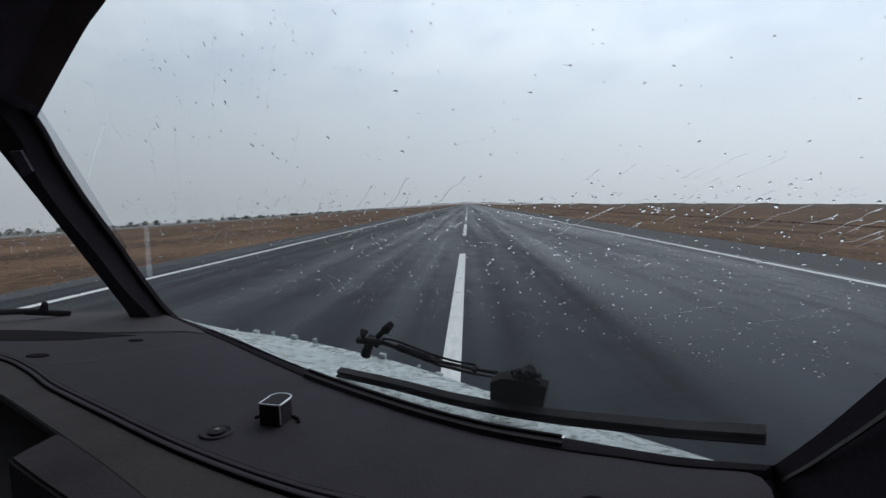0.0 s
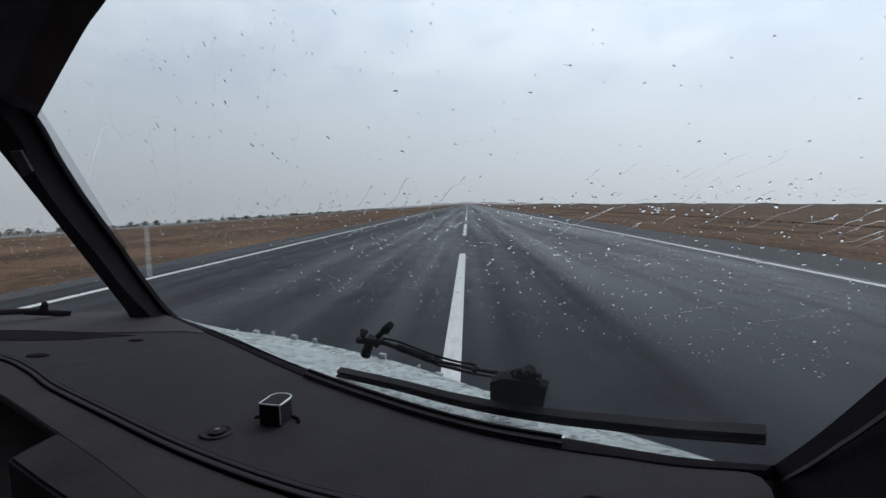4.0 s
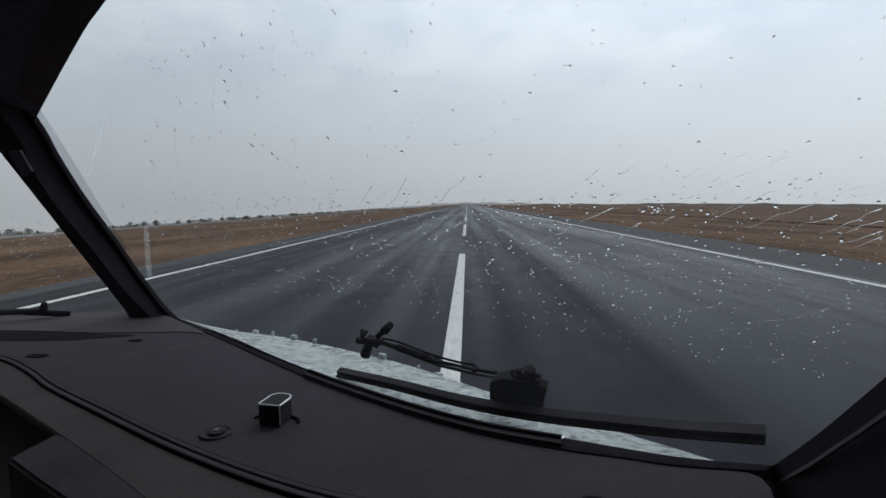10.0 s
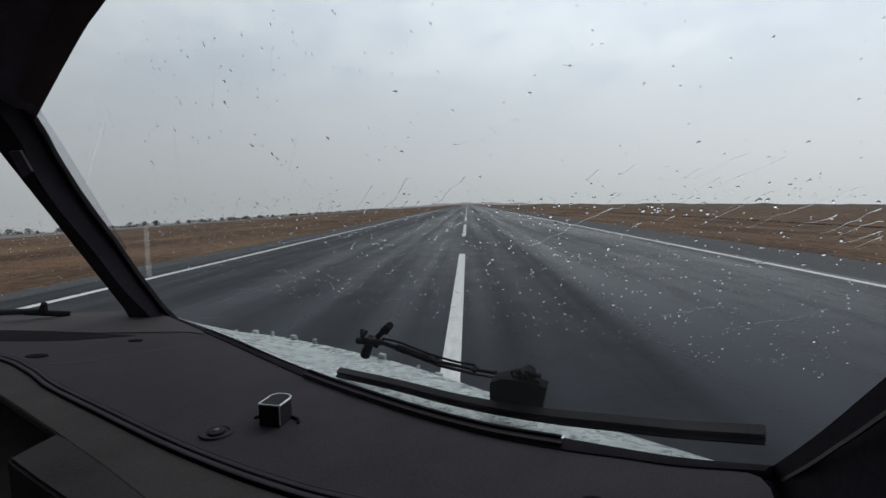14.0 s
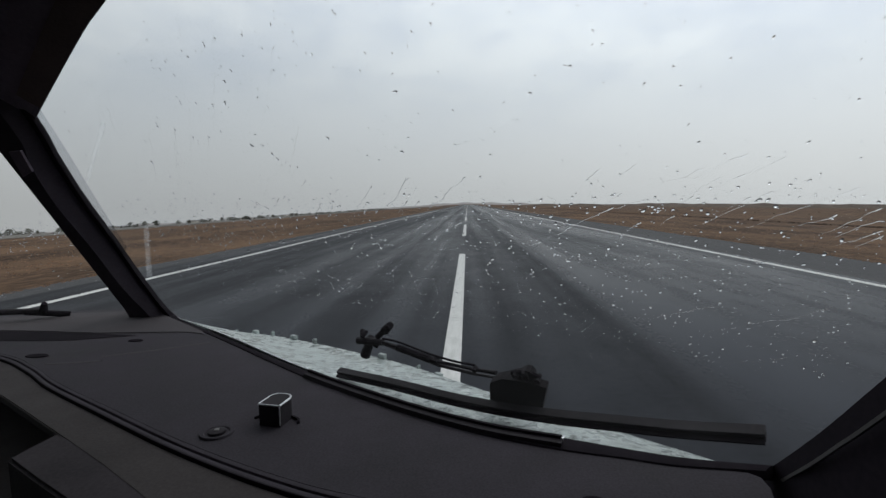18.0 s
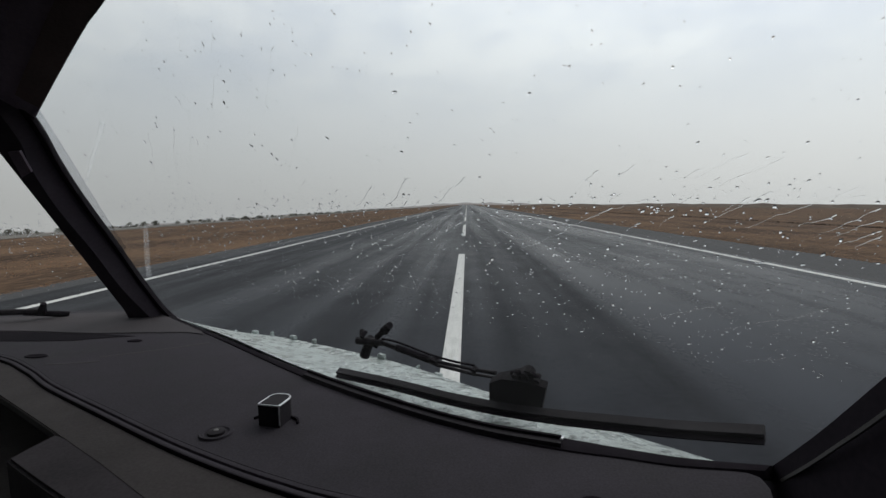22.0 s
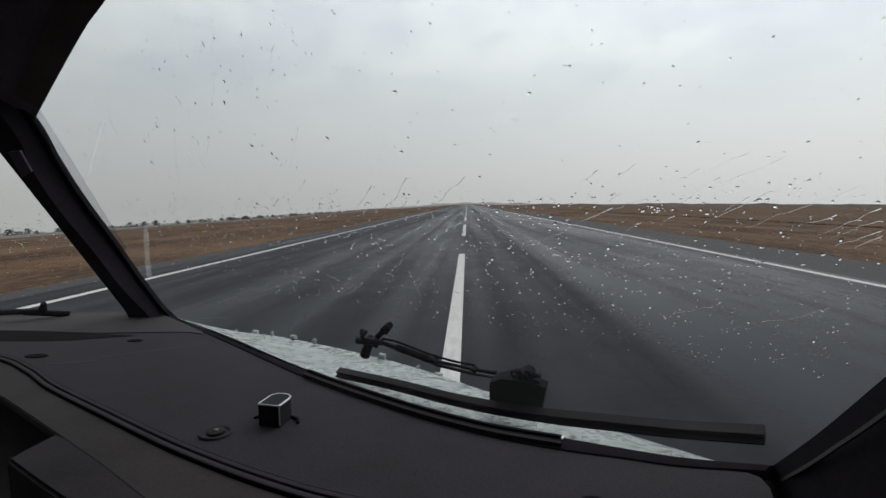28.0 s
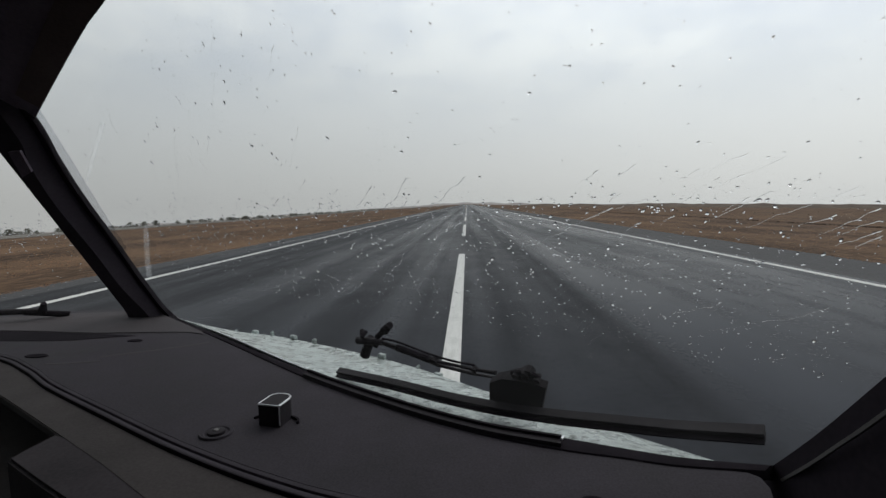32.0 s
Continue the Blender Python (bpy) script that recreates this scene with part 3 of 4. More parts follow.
def house(x, y, w, d, h, label):
    z = ground_z(x, y) - 0.6
    o = Vector((x, y, z))
    t = thing("airfield_building", o, label, "building", "airfield buildings")
    part("wall", box(-w / 2, w / 2, -d / 2, d / 2, 0, h), RENDER, t, origin=o, smooth=False)
    part("roof", box(-w / 2 - 0.4, w / 2 + 0.4, -d / 2 - 0.4, d / 2 + 0.4, h, h + 0.5), ROOFING, t, origin=o, smooth=False)
    for k in range(int(d / 4)):
        yy = -d / 2 + 2 + 4 * k
        part("window", box(w / 2 - 0.05, w / 2 + 0.06, yy - 0.8, yy + 0.8, 1.6, 2.9), DARKPANE, t, origin=o, smooth=False)


for x, y, w, d, h in ((-262, 205, 9, 20, 3.4), (-255, 300, 8, 14, 3.6), (-268, 345, 9, 22, 3.2), (-262, 440, 10, 26, 4.0), (-275, 560, 9, 20, 3.8), (-280, 700, 12, 30, 4.6), (-290, 900, 12, 30, 4.2)):
    house(x, y, w, d, h, "low pale flat-roofed airfield building behind trees")

# ---- cockpit: all numbers below run from the eye ----
MID = -0.66                                   # the aircraft's middle plane
GA, GB = Vector((-0.615, 0.898, -0.22)), Vector((0.254, 0.377, -0.22))
GN = Vector((0.4323, 0.7219, 0.5403))         # the right windshield's outward normal
GX = (GB - GA).normalized()                   # along the sill, towards the side
GY = GN.cross(GX).normalized()
if GY.z < 0:
    GY = -GY                                  # up the glass


def on_glass(p, off=0.0):
    """The point of the windshield plane straight along its normal from p, raised by off."""
    p = Vector(p)
    return p - GN * ((p - GA).dot(GN) - off)


def glass_at(u, v, off=0.0):
    return GA + GX * u + GY * v + GN * off


def mirrored(bm):
    for v in bm.verts:
        v.co.x = 2 * MID - v.co.x
    bmesh.ops.reverse_faces(bm, faces=bm.faces)
    return bm


def prism(pts, n, depth):
    """A flat outline in space, given thickness along n."""
    n = Vector(n)
    return loft([[Vector(p) for p in pts], [Vector(p) + n * depth for p in pts]], True, True)


# panes
pane_pts = [glass_at((x - GA.x - v * GY.x) / GX.x, v) for x, v in ((-0.656, -0.14), (0.268, -0.14), (0.268, 0.62), (-0.656, 0.62))]
for i in range(2):
    b = prism(pane_pts, GN, 0.014)
    p = solid(f"window_{i + 1}", mirrored(b) if i else b, CLEAR if i else GLASS, "raked cockpit windshield pane specked with rain", "window", "structure", at=EYE, smooth=False)
    p.visible_shadow = False

# header above each windshield, with its brown lining, and the side pillar
head_edge = spline([(-0.615, 0.638, 0.127), (-0.491, 0.543, 0.155), (-0.381, 0.460, 0.179), (-0.326, 0.420, 0.188), (-0.10, 0.235, 0.215), (0.20, 0.03, 0.225)], 6)
for i in range(2):
    rows = []
    for k, q in enumerate(head_edge):
        g = on_glass(q)
        rows.append([g + GN * 0.02 + GY * 0.03, g, g - GN * 0.008 + GY * 0.016, g - GN * 0.05 + GY * 0.09, g - GN * 0.05 + GY * 0.16, g + GN * 0.02 + GY * 0.16])
    b = loft(rows, True, True)
    t = thing(f"window_header_{i + 1}", EYE + Vector((-0.6 if i == 0 else -0.72, 0.64, 0.13)), "black padded header above the cockpit windshield", "window frame", "", "structure")
    part("header_frame", mirrored(b) if i else b, HEADER, t)
    lining = []
    for q in head_edge:
        g = on_glass(q)
        lining.append([g - GN * 0.002, g - GN * 0.0095 + GY * 0.012, g - GN * 0.0150 + GY * 0.024, g - GN * 0.005 + GY * 0.024])
    b = loft(lining[2:-1], True, True)
    part("lining", mirrored(b) if i else b, TRIM, t, "dark brown fabric lining strip")

# centre post between the two windshields
post = thing("center_post", EYE + Vector((MID, 0.9, -0.25)), "black raked centre post between the windshields", "window post", "", "structure")
right_edge = spline([(-0.56, 0.935, -0.29), (-0.613, 0.898, -0.22), (-0.634, 0.857, -0.146), (-0.636, 0.796, -0.063), (-0.641, 0.738, 0.018), (-0.633, 0.689, 0.076), (-0.616, 0.64, 0.125), (-0.62, 0.56, 0.23)], 6)
rows = []
for q in right_edge:
    yl = 0.899 - (q.z + 0.212) * 0.756
    rows.append([q, q + Vector((-0.03, 0.03, 0.01)), Vector((-0.685, yl + 0.05, q.z + 0.01)), Vector((-0.684, yl, q.z)), Vector((-0.680, min(q.y, yl) - 0.022, q.z - 0.012)), Vector((q.x - 0.018, min(q.y, yl) - 0.02, q.z - 0.012))])
part("post_body", loft(rows, True, True), FRAME, post)
part("edge_seal", sweep([q + Vector((0.001, -0.004, 0)) for q in right_edge[5:-4]], [(-0.005, -0.004), (0.005, -0.004), (0.005, 0.004), (-0.005, 0.004)], up=(1, 0, 0)), RUBBER, post)
plate = [(-0.659, 0.640, 0.084), (-0.641, 0.640, 0.085), (-0.646, 0.660, 0.057), (-0.667, 0.666, 0.050)]
part("placard", prism(plate, (0, -0.797, -0.603), 0.004), HEADER, post, "small dark rectangular plate")

# clouded border of the glass along the post, and two faint pale streaks
BORDER = ((0.136, 0.440), (0.187, 0.440), (0.152, 0.353), (0.126, 0.298), (0.100, 0.240), (0.077, 0.180), (0.030, 0.160), (0.040, 0.238), (0.065, 0.299), (0.095, 0.357))
SMEAR_LOW = ((0.214, 0.230), (0.228, 0.231), (0.075, 0.108), (0.058, 0.112))
SMEAR_HIGH = ((0.322, 0.387), (0.331, 0.384), (0.143, 0.310), (0.139, 0.314))
solid("glass_border", prism([glass_at(u, v, -0.003) for u, v in BORDER], GN, 0.002), EDGE_GLASS,
      "cloudy grey border strip of the windshield glass", "window", "structure", at=EYE, smooth=False).visible_shadow = False

# side wall with the right-hand pillar
wall = []
edge_r = [(0.250, 0.40, -0.245), (0.254, 0.377, -0.22), (0.259, 0.338, -0.171), (0.2605, 0.291, -0.110), (0.262, 0.19, 0.02), (0.262, 0.03, 0.225)]
out_r = [Vector((0.258, 0.41, -1.2)), Vector((0.258, 0.42, -0.5))] + spline(edge_r, 5)
rows = [[q, q + Vector((0.06, 0.02, 0.01)), Vector((0.33, -0.12, q.z)), Vector((0.268, -0.12, q.z))] for q in out_r + [Vector((0.262, 0.0, 0.6))]]
rear_wall = [(-1.3, -0.12, -1.2, -0.12), (-1.3, -0.12, 0.34, 0.6), (-1.3, -0.78, -0.12, 0.34)]
solid("wall_right", join(loft(rows, True, True), *[box(0.268, 0.33, y0, y1, z0, z1) for y0, y1, z0, z1 in rear_wall]), PILLAR, "black cockpit side wall and windshield pillar", "wall", "structure", at=EYE)
bead_r = spline([(0.256, 0.395, -0.262), (0.258, 0.372, -0.235), (0.258, 0.338, -0.198), (0.258, 0.315, -0.171), (0.258, 0.288, -0.139), (0.258, 0.20, -0.03)], 5)
solid("trim", sweep([q + Vector((-0.003, 0, 0.002)) for q in bead_r], [(-0.0012, -0.0016), (0.0012, -0.0016), (0.0008, 0.0014), (-0.0008, 0.0014)], up=(1, 0, 0)), PALE_BEAD, "thin pale grey trim bead along the dark pillar", "trim", "structure", at=EYE)
solid("wall_front", box(-1.6, 0.262, 0.44, 0.47, -1.2, -0.45), CABIN, "dark instrument wall beneath the glareshield", "wall", "structure", at=EYE)
solid("wall_left", join(box(-1.66, -1.6, -0.12, 0.42, -1.2, 0.6), *[box(-1.66, -1.6, y0, y1, z0, z1) for y0, y1, z0, z1 in rear_wall]), CABIN, "dark cockpit side wall", "wall", "structure", at=EYE)
for i, x in enumerate((0.30, -1.63)):
    solid(f"window_{i + 3}", box(x - 0.006, x + 0.006, -0.78, -0.12, -0.12, 0.34), GLASS, "cockpit side window pane", "window", "structure", at=EYE, smooth=False).visible_shadow = False
solid("wall_back", box(-1.66, 0.33, -1.36, -1.3, -1.2, 0.66), CABIN, "dark cockpit rear wall", "wall", "structure", at=EYE)
solid("ceiling", box(-1.66, 0.33, -1.3, 0.42, 0.6, 0.66), CABIN, "dark padded cockpit ceiling", "ceiling", "structure", at=EYE)
solid("floor", box(-1.66, 0.33, -1.3, 0.95, -1.26, -1.2), CABIN, "dark cockpit floor", "floor", "structure", at=EYE)

# glareshield
Z = -0.22
lip = spline([(-0.615, 0.898, 0), (-0.408, 0.735, 0), (-0.214, 0.584, 0), (-0.082, 0.494, 0), (0.012, 0.442, 0), (0.091, 0.418, 0), (0.138, 0.402, 0), (0.181, 0.389, 0), (0.224, 0.381, 0), (0.254, 0.377, 0)], 6)
inner = spline([(-0.599, 0.874, 0), (-0.394, 0.710, 0), (-0.204, 0.556, 0), (-0.078, 0.470, 0), (0.011, 0.421, 0), (0.081, 0.395, 0), (0.131, 0.383, 0), (0.174, 0.372, 0), (0.226, 0.367, 0), (0.24, 0.366, 0)], 6)
seam = spline([(-1.35, 0.70, 0), (-0.95, 0.715, 0), (-0.717, 0.648, 0), (-0.607, 0.592, 0), (-0.524, 0.538, 0), (-0.390, 0.464, 0), (-0.289, 0.409, 0), (-0.213, 0.372, 0), (-0.152, 0.346, 0), (-0.10, 0.328, 0), (0.0, 0.304, 0), (0.12, 0.29, 0), (0.205, 0.285, 0)], 6)
glare = thing("glareshield", EYE + Vector((-0.3, 0.5, -0.26)), "matt black padded glareshield beneath the windshield", "glareshield")
right_round = [Vector((0.215, 0.3675, 0)), Vector((0.226, 0.3655, 0)), Vector((0.2325, 0.359, 0)), Vector((0.231, 0.345, 0)), Vector((0.222, 0.325, 0))]
keep = [q for q in inner if q.x < 0.205]
outline = keep + right_round + list(reversed(seam)) + [Vector((-1.35, 0.60, 0)), Vector((-1.35, 0.70, 0))][1:] + [Vector((-1.05, 0.85, 0)), Vector((-0.845, 0.93, 0)), Vector((-0.73, 0.955, 0))]
part("top_panel", slab(outline, Z - 0.03, Z, 0.0005), PANEL, glare)


def at_x(curve, x):
    """How far forward a plan curve lies at x."""
    return float(np.interp(x, [q.x for q in curve], [q.y for q in curve]))


strip_rows, face_rows = [], []
for k in range(121):
    x = -1.3 + 1.5 * k / 120
    ys = at_x(seam, x)
    strip_rows.append([Vector((x, ys - d, Z + h)) for d, h in ((-0.004, -0.0004), (0.0030, -0.0003), (0.0040, -0.0007), (0.0047, -0.0040), (0.0074, -0.0048), (0.0077, -0.0006), (0.0082, 0.0), (0.0124, 0.0), (0.0130, -0.0003), (0.0134, -0.0009), (0.0134, -0.02), (-0.004, -0.02))])
    face_rows.append([Vector((x, ys - d, Z + h)) for d, h in ((0.0128, -0.0006), (0.0138, -0.0008), (0.0142, -0.0016), (0.0142, -0.0070), (0.0128, -0.0070))])
part("edge_strip", loft(strip_rows, True, True), STRIP, glare, "rounded dark grey edge strip")
part("edge_seal", loft(face_rows, True, True), SEAL, glare, "black rubber edge seal")
part("under_shelf", slab([q + Vector((0, 0.02, 0)) for q in seam] + [q + Vector((-0.008, -0.035, 0)) for q in reversed(seam)], Z - 0.030, Z - 0.014), FRAME, glare, "black recess behind the bead")
ledge_line = spline([(-1.2, 0.74, 0), (-0.855, 0.770, 0), (-0.672, 0.758, 0), (-0.57, 0.762, 0), (-0.50, 0.765, 0), (-0.455, 0.752, 0)], 5)
part("rear_ledge", slab(ledge_line + [Vector((-0.47, 0.772, 0)), Vector((-0.612, 0.885, 0)), Vector((-0.66, 0.90, 0)), Vector((-0.726, 0.925, 0)), Vector((-0.845, 0.90, 0)), Vector((-1.0, 0.85, 0)), Vector((-1.2, 0.8, 0))], Z - 0.002, Z + 0.0014, 0.0012), LEDGE, glare, "grey raised ledge along the window")
lower = [Vector((q.x, q.y - 0.0138, 0)) for q in seam[10:]]
low_outline = lower + [Vector((x, y, 0)) for x, y in ((0.2, 0.05), (-0.10, 0.05), (-0.20, 0.25), (-0.246, 0.318), (-0.325, 0.367), (-0.411, 0.417), (-0.498, 0.467), (-0.563, 0.504), (-0.80, 0.62))]
part("lower_panel", slab(low_outline, Z - 0.012, Z - 0.0035, 0.0012), PANEL_LOW, glare, "worn charcoal lower panel")
part("side_box", slab([(-0.413, 0.4185), (-0.416, 0.372), (-0.362, 0.343), (-0.315, 0.319), (-0.273, 0.293), (-0.2, 0.2), (-0.12, 0.22), (-0.25, 0.36)], Z - 0.14, Z - 0.0039, 0.0025), BOX, glare, "dark rounded box beside the panel edge")
part("recess", slab([(-1.55, 1.0), (-0.25, 0.62), (-0.25, 0.05), (-1.55, 0.05)], Z - 0.12, Z - 0.075), PANEL_LOW, glare, "shadowed charcoal recess")
# screw in a shallow cup
sc = Vector((-0.2455, 0.4155, Z))
cup = [[sc + Vector((r * math.cos(a), r * math.sin(a) * 0.9, h)) for a in [k * math.pi / 12 for k in range(24)]] for r, h in ((0.0165, 0.0002), (0.0155, 0.0022), (0.0125, 0.0020), (0.011, 0.0006))]
screw = part("screw", loft(cup, True, True), PANEL, glare, "round black fastener in a shallow cup")
part("washer", loft([[sc + Vector((r * math.cos(a), r * math.sin(a), h)) for a in [k * math.pi / 8 for k in range(16)]] for r, h in ((0.0085, 0.0008), (0.008, 0.003), (0.0055, 0.0036), (0.001, 0.0037))], True, True), BLADE, screw)
part("screw_head", loft([[sc + Vector((r * math.cos(a), r * math.sin(a), h)) for a in [k * math.pi / 6 for k in range(12)]] for r, h in ((0.0026, 0.0034), (0.0022, 0.0044), (0.0006, 0.0046))], True, True), STEEL_DULL, screw, "dull steel screw head")
cup2 = Vector((0.091, 0.3175, Z))
part("screw_cup", loft([[cup2 + Vector((r * math.cos(a), r * math.sin(a) * 0.9, h)) for a in [k * math.pi / 12 for k in range(24)]] for r, h in ((0.0125, 0.0002), (0.0115, 0.0022), (0.009, 0.0020), (0.008, 0.0006))], True, True), RUBBER, glare, "round black fastener cup")
# no hollow here: a dark strip paints in the shade before the ledge
part("ledge_shade", slab([(-1.2, 0.772), (-0.847, 0.769), (-0.768, 0.766), (-0.699, 0.760), (-0.631, 0.753), (-0.572, 0.744), (-0.615, 0.733), (-0.660, 0.716), (-0.716, 0.712), (-0.785, 0.711), (-1.2, 0.705)], Z - 0.001, Z + 0.0006), RUBBER, glare, "dark strip painted as shade before the ledge")
for pts in (((-0.60, 0.602, Z), (-0.57, 0.607, Z), (-0.53, 0.617, Z)), ((-0.545, 0.635, Z), (-0.506, 0.655, Z), (-0.455, 0.684, Z), (-0.42, 0.707, Z))):
    part("crease", sweep(spline(pts, 5), [(-0.004, -0.0004), (0.004, -0.0004), (0.001, 0.0009), (-0.001, 0.0009)]), LEDGE, glare, "soft worn crease")
for x, y, w in ((-0.551, 0.714, 0.013), (-0.646, 0.636, 0.018)):
    part("slot", loft([[Vector((x + r * w * math.cos(a), y + r * w * 0.45 * math.sin(a), Z + h)) for a in [k * math.pi / 8 for k in range(16)]] for r, h in ((1, 0.0003), (0.9, 0.0018), (0.6, 0.0008))], True, True), RUBBER, glare, "small black slot")

# latch block standing on the glareshield
latch = thing("latch_block", EYE + Vector((-0.198, 0.443, Z)), "small black latch with worn bright edges on the glareshield", "latch")
lm = Matrix.Translation((-0.1972, 0.4425, Z)) @ pose(0, 0, 0, 0, 0, -10) @ Matrix.Diagonal((0.86, 0.93, 1.03, 1))
prof = [(-0.0135, -0.013), (0.0135, -0.013), (0.0135, 0.008), (0.0115, 0.0135), (0.0065, 0.0165), (0.0, 0.0172), (-0.0065, 0.0165), (-0.0115, 0.0135), (-0.0135, 0.008)]
part("block", loft([[lm @ Vector((a * k, b * k, h)) for a, b in prof] for k, h in ((1.0, 0.0), (1.0, 0.0205), (0.93, 0.0222))], True, True), BLADE, latch)
ring = [lm @ Vector((a * 0.985, b * 0.985, 0.0215)) for a, b in prof]
part("worn_edge", join(*[rod(ring[i], ring[(i + 1) % 9], 0.0011 if i else 0.0008, seg=6) for i in range(9)]), CHROME, latch, "bright worn metal rim")
part("corner_edge", rod(lm @ Vector((0.0133, -0.0128, 0.002)), lm @ Vector((0.0133, -0.0128, 0.021)), 0.0007, seg=6), CHROME, latch, "bright worn corner")
for s in (-1, 1):
    arc = spline([lm @ Vector((s * a, b, 0.0012)) for a, b in ((0.012, 0.011), (0.019, 0.009), (0.0255, 0.005), (0.029, -0.001))], 4)
    part("ear", sweep(arc, [(-0.0013, -0.0012), (0.0013, -0.0012), (0.0011, 0.0012), (-0.0011, 0.0012)]), RUBBER, latch)

# seals along the sill
sill = thing("window_sill_seal", EYE + Vector((-0.2, 0.57, -0.25)), "black rubber seal along the windshield sill", "seal", "", "structure")
up = Vector((0, 0, 1))
part("seal", loft([[a + up * (Z - 0.014), a + up * (Z - 0.001), a.lerp(b, 0.35) + up * (Z + 0.002), b + up * (Z + 0.0015), b + Vector((0, -0.003, Z - 0.004))] for a, b in zip(lip, inner)], True, True), RUBBER, sill)
rail = [a.lerp(b, 0.62) + up * (Z + 0.003) for a, b in zip(lip, inner) if -0.215 < a.x < 0.094]
part("rail", sweep(rail, [(-0.006, -0.003), (0.008, -0.003), (0.007, 0.0022), (-0.005, 0.003)]), BLADE, sill, "black raised rail")
part("rail_lip", sweep([q + Vector((0.0, 0.002, 0.0035)) for q in rail], [(-0.0018, -0.0015), (0.0018, -0.0015), (0.0018, 0.0015), (-0.0018, 0.0015)]), RUBBER, sill)
part("rail_end", rod(rail[-1] + Vector((-0.001, -0.001, 0.003)), rail[-1] + Vector((0.002, 0.003, 0.003)), 0.0013), CHROME, sill, "pale worn rail end")

# ---- nose of the aircraft ----
nose = thing("aircraft_nose", EYE + Vector((MID, 0.6, -4.66)), "white wet aircraft nose below the cockpit windshield", "aircraft")
row0 = spline([on_glass(p, 0.012) for p in ((-0.72, 0.95, -0.245), (-0.5, 0.84, -0.262), (-0.27, 0.737, -0.297), (0.015, 0.569, -0.304), (0.2, 0.44, -0.285), (0.29, 0.38, -0.285))], 8)
crest = spline([(-0.80, 1.235, -0.345), (-0.566, 1.102, -0.316), (-0.396, 1.0, -0.302), (-0.139, 0.845, -0.299), (0.034, 0.742, -0.313), (0.311, 0.575, -0.330)], 8)
rows = [row0, [a.lerp(b, 0.5) + Vector((0, 0, 0.004)) for a, b in zip(row0, crest)], crest, [q + Vector((0.03, 0.06, -0.05)) for q in crest], [q + Vector((0.10, 0.22, -0.28)) for q in crest], [q + Vector((0.14, 0.3, -0.8)) for q in crest]]
part("nose_skin", loft(rows), SKIN, nose, "wet white painted skin")
low = [[q + Vector((0, 0, -0.04)) for q in r] for r in rows]
part("nose_skin", mirrored(loft(low)), SKIN, nose, "wet white painted skin")
shell = []
for y, w, top, bot in ((-0.10, 1.62, 0.74, -3.15), (-0.8, 1.82, 0.86, -3.2), (-1.6, 1.95, 0.95, -3.2), (-2.6, 1.98, 0.98, -3.2)):
    shell.append([Vector((MID + w * math.cos(2 * math.pi * k / 36), y, (top + bot) / 2 + (top - bot) / 2 * math.sin(2 * math.pi * k / 36))) for k in range(36)])
skin = loft(shell, True)
side_openings = [f for f in skin.faces if f.calc_center_median().y > -0.8 and abs(f.calc_center_median().x - MID) > 0.9 and -0.35 < f.calc_center_median().z < 0.5]
bmesh.ops.delete(skin, geom=side_openings, context="FACES")
part("fuselage", skin, SKIN, nose)
right_brow = [on_glass(q) + GN * 0.022 + GY * 0.028 for q in head_edge]
brow = [Vector((2 * MID - q.x, q.y, q.z)) for q in reversed(right_brow)] + right_brow
crown_arc = [Vector((MID + 1.62 * math.cos(a), -0.10, -1.205 + 1.945 * math.sin(a))) for a in [radians(142 - 104 * k / (len(brow) - 1)) for k in range(len(brow))]]
part("roof", loft([brow, [a.lerp(b, 0.5) + Vector((0, 0, 0.05)) for a, b in zip(brow, crown_arc)], crown_arc]), SKIN, nose)
pillar_line = [q + Vector((0.062, 0.022, 0.008)) for q in spline([(0.258, 0.42, -0.9), (0.258, 0.42, -0.5), (0.254, 0.377, -0.22), (0.2605, 0.291, -0.110), (0.262, 0.19, 0.02), (0.262, 0.03, 0.225)], 4)]
flank = [Vector((MID + 1.62 * math.sqrt(1 - ((q.z + 1.205) / 1.945) ** 2), -0.10, q.z)) for q in pillar_line]
for i in range(2):
    cheek = loft([pillar_line, [a.lerp(b, 0.5) + Vector((0.03, 0.04, 0)) for a, b in zip(pillar_line, flank)], flank])
    part("cheek", mirrored(cheek) if i else cheek, SKIN, nose)
part("bulkhead", loft([[q.copy() for q in shell[-1]], [q + Vector((0, -0.05, 0)) for q in shell[-1]]], True, True), SKIN, nose)


def oval(y, w, zc, hz, a0=0.0, a1=360.0, n=36):
    """Points of an upright oval section of the fuselage, from angle a0 to a1."""
    angles = [radians(a0 + (a1 - a0) * k / n) for k in range(n + (a1 - a0 < 360))]
    return [Vector((MID + w * math.cos(a), y, zc + hz * math.sin(a))) for a in angles]


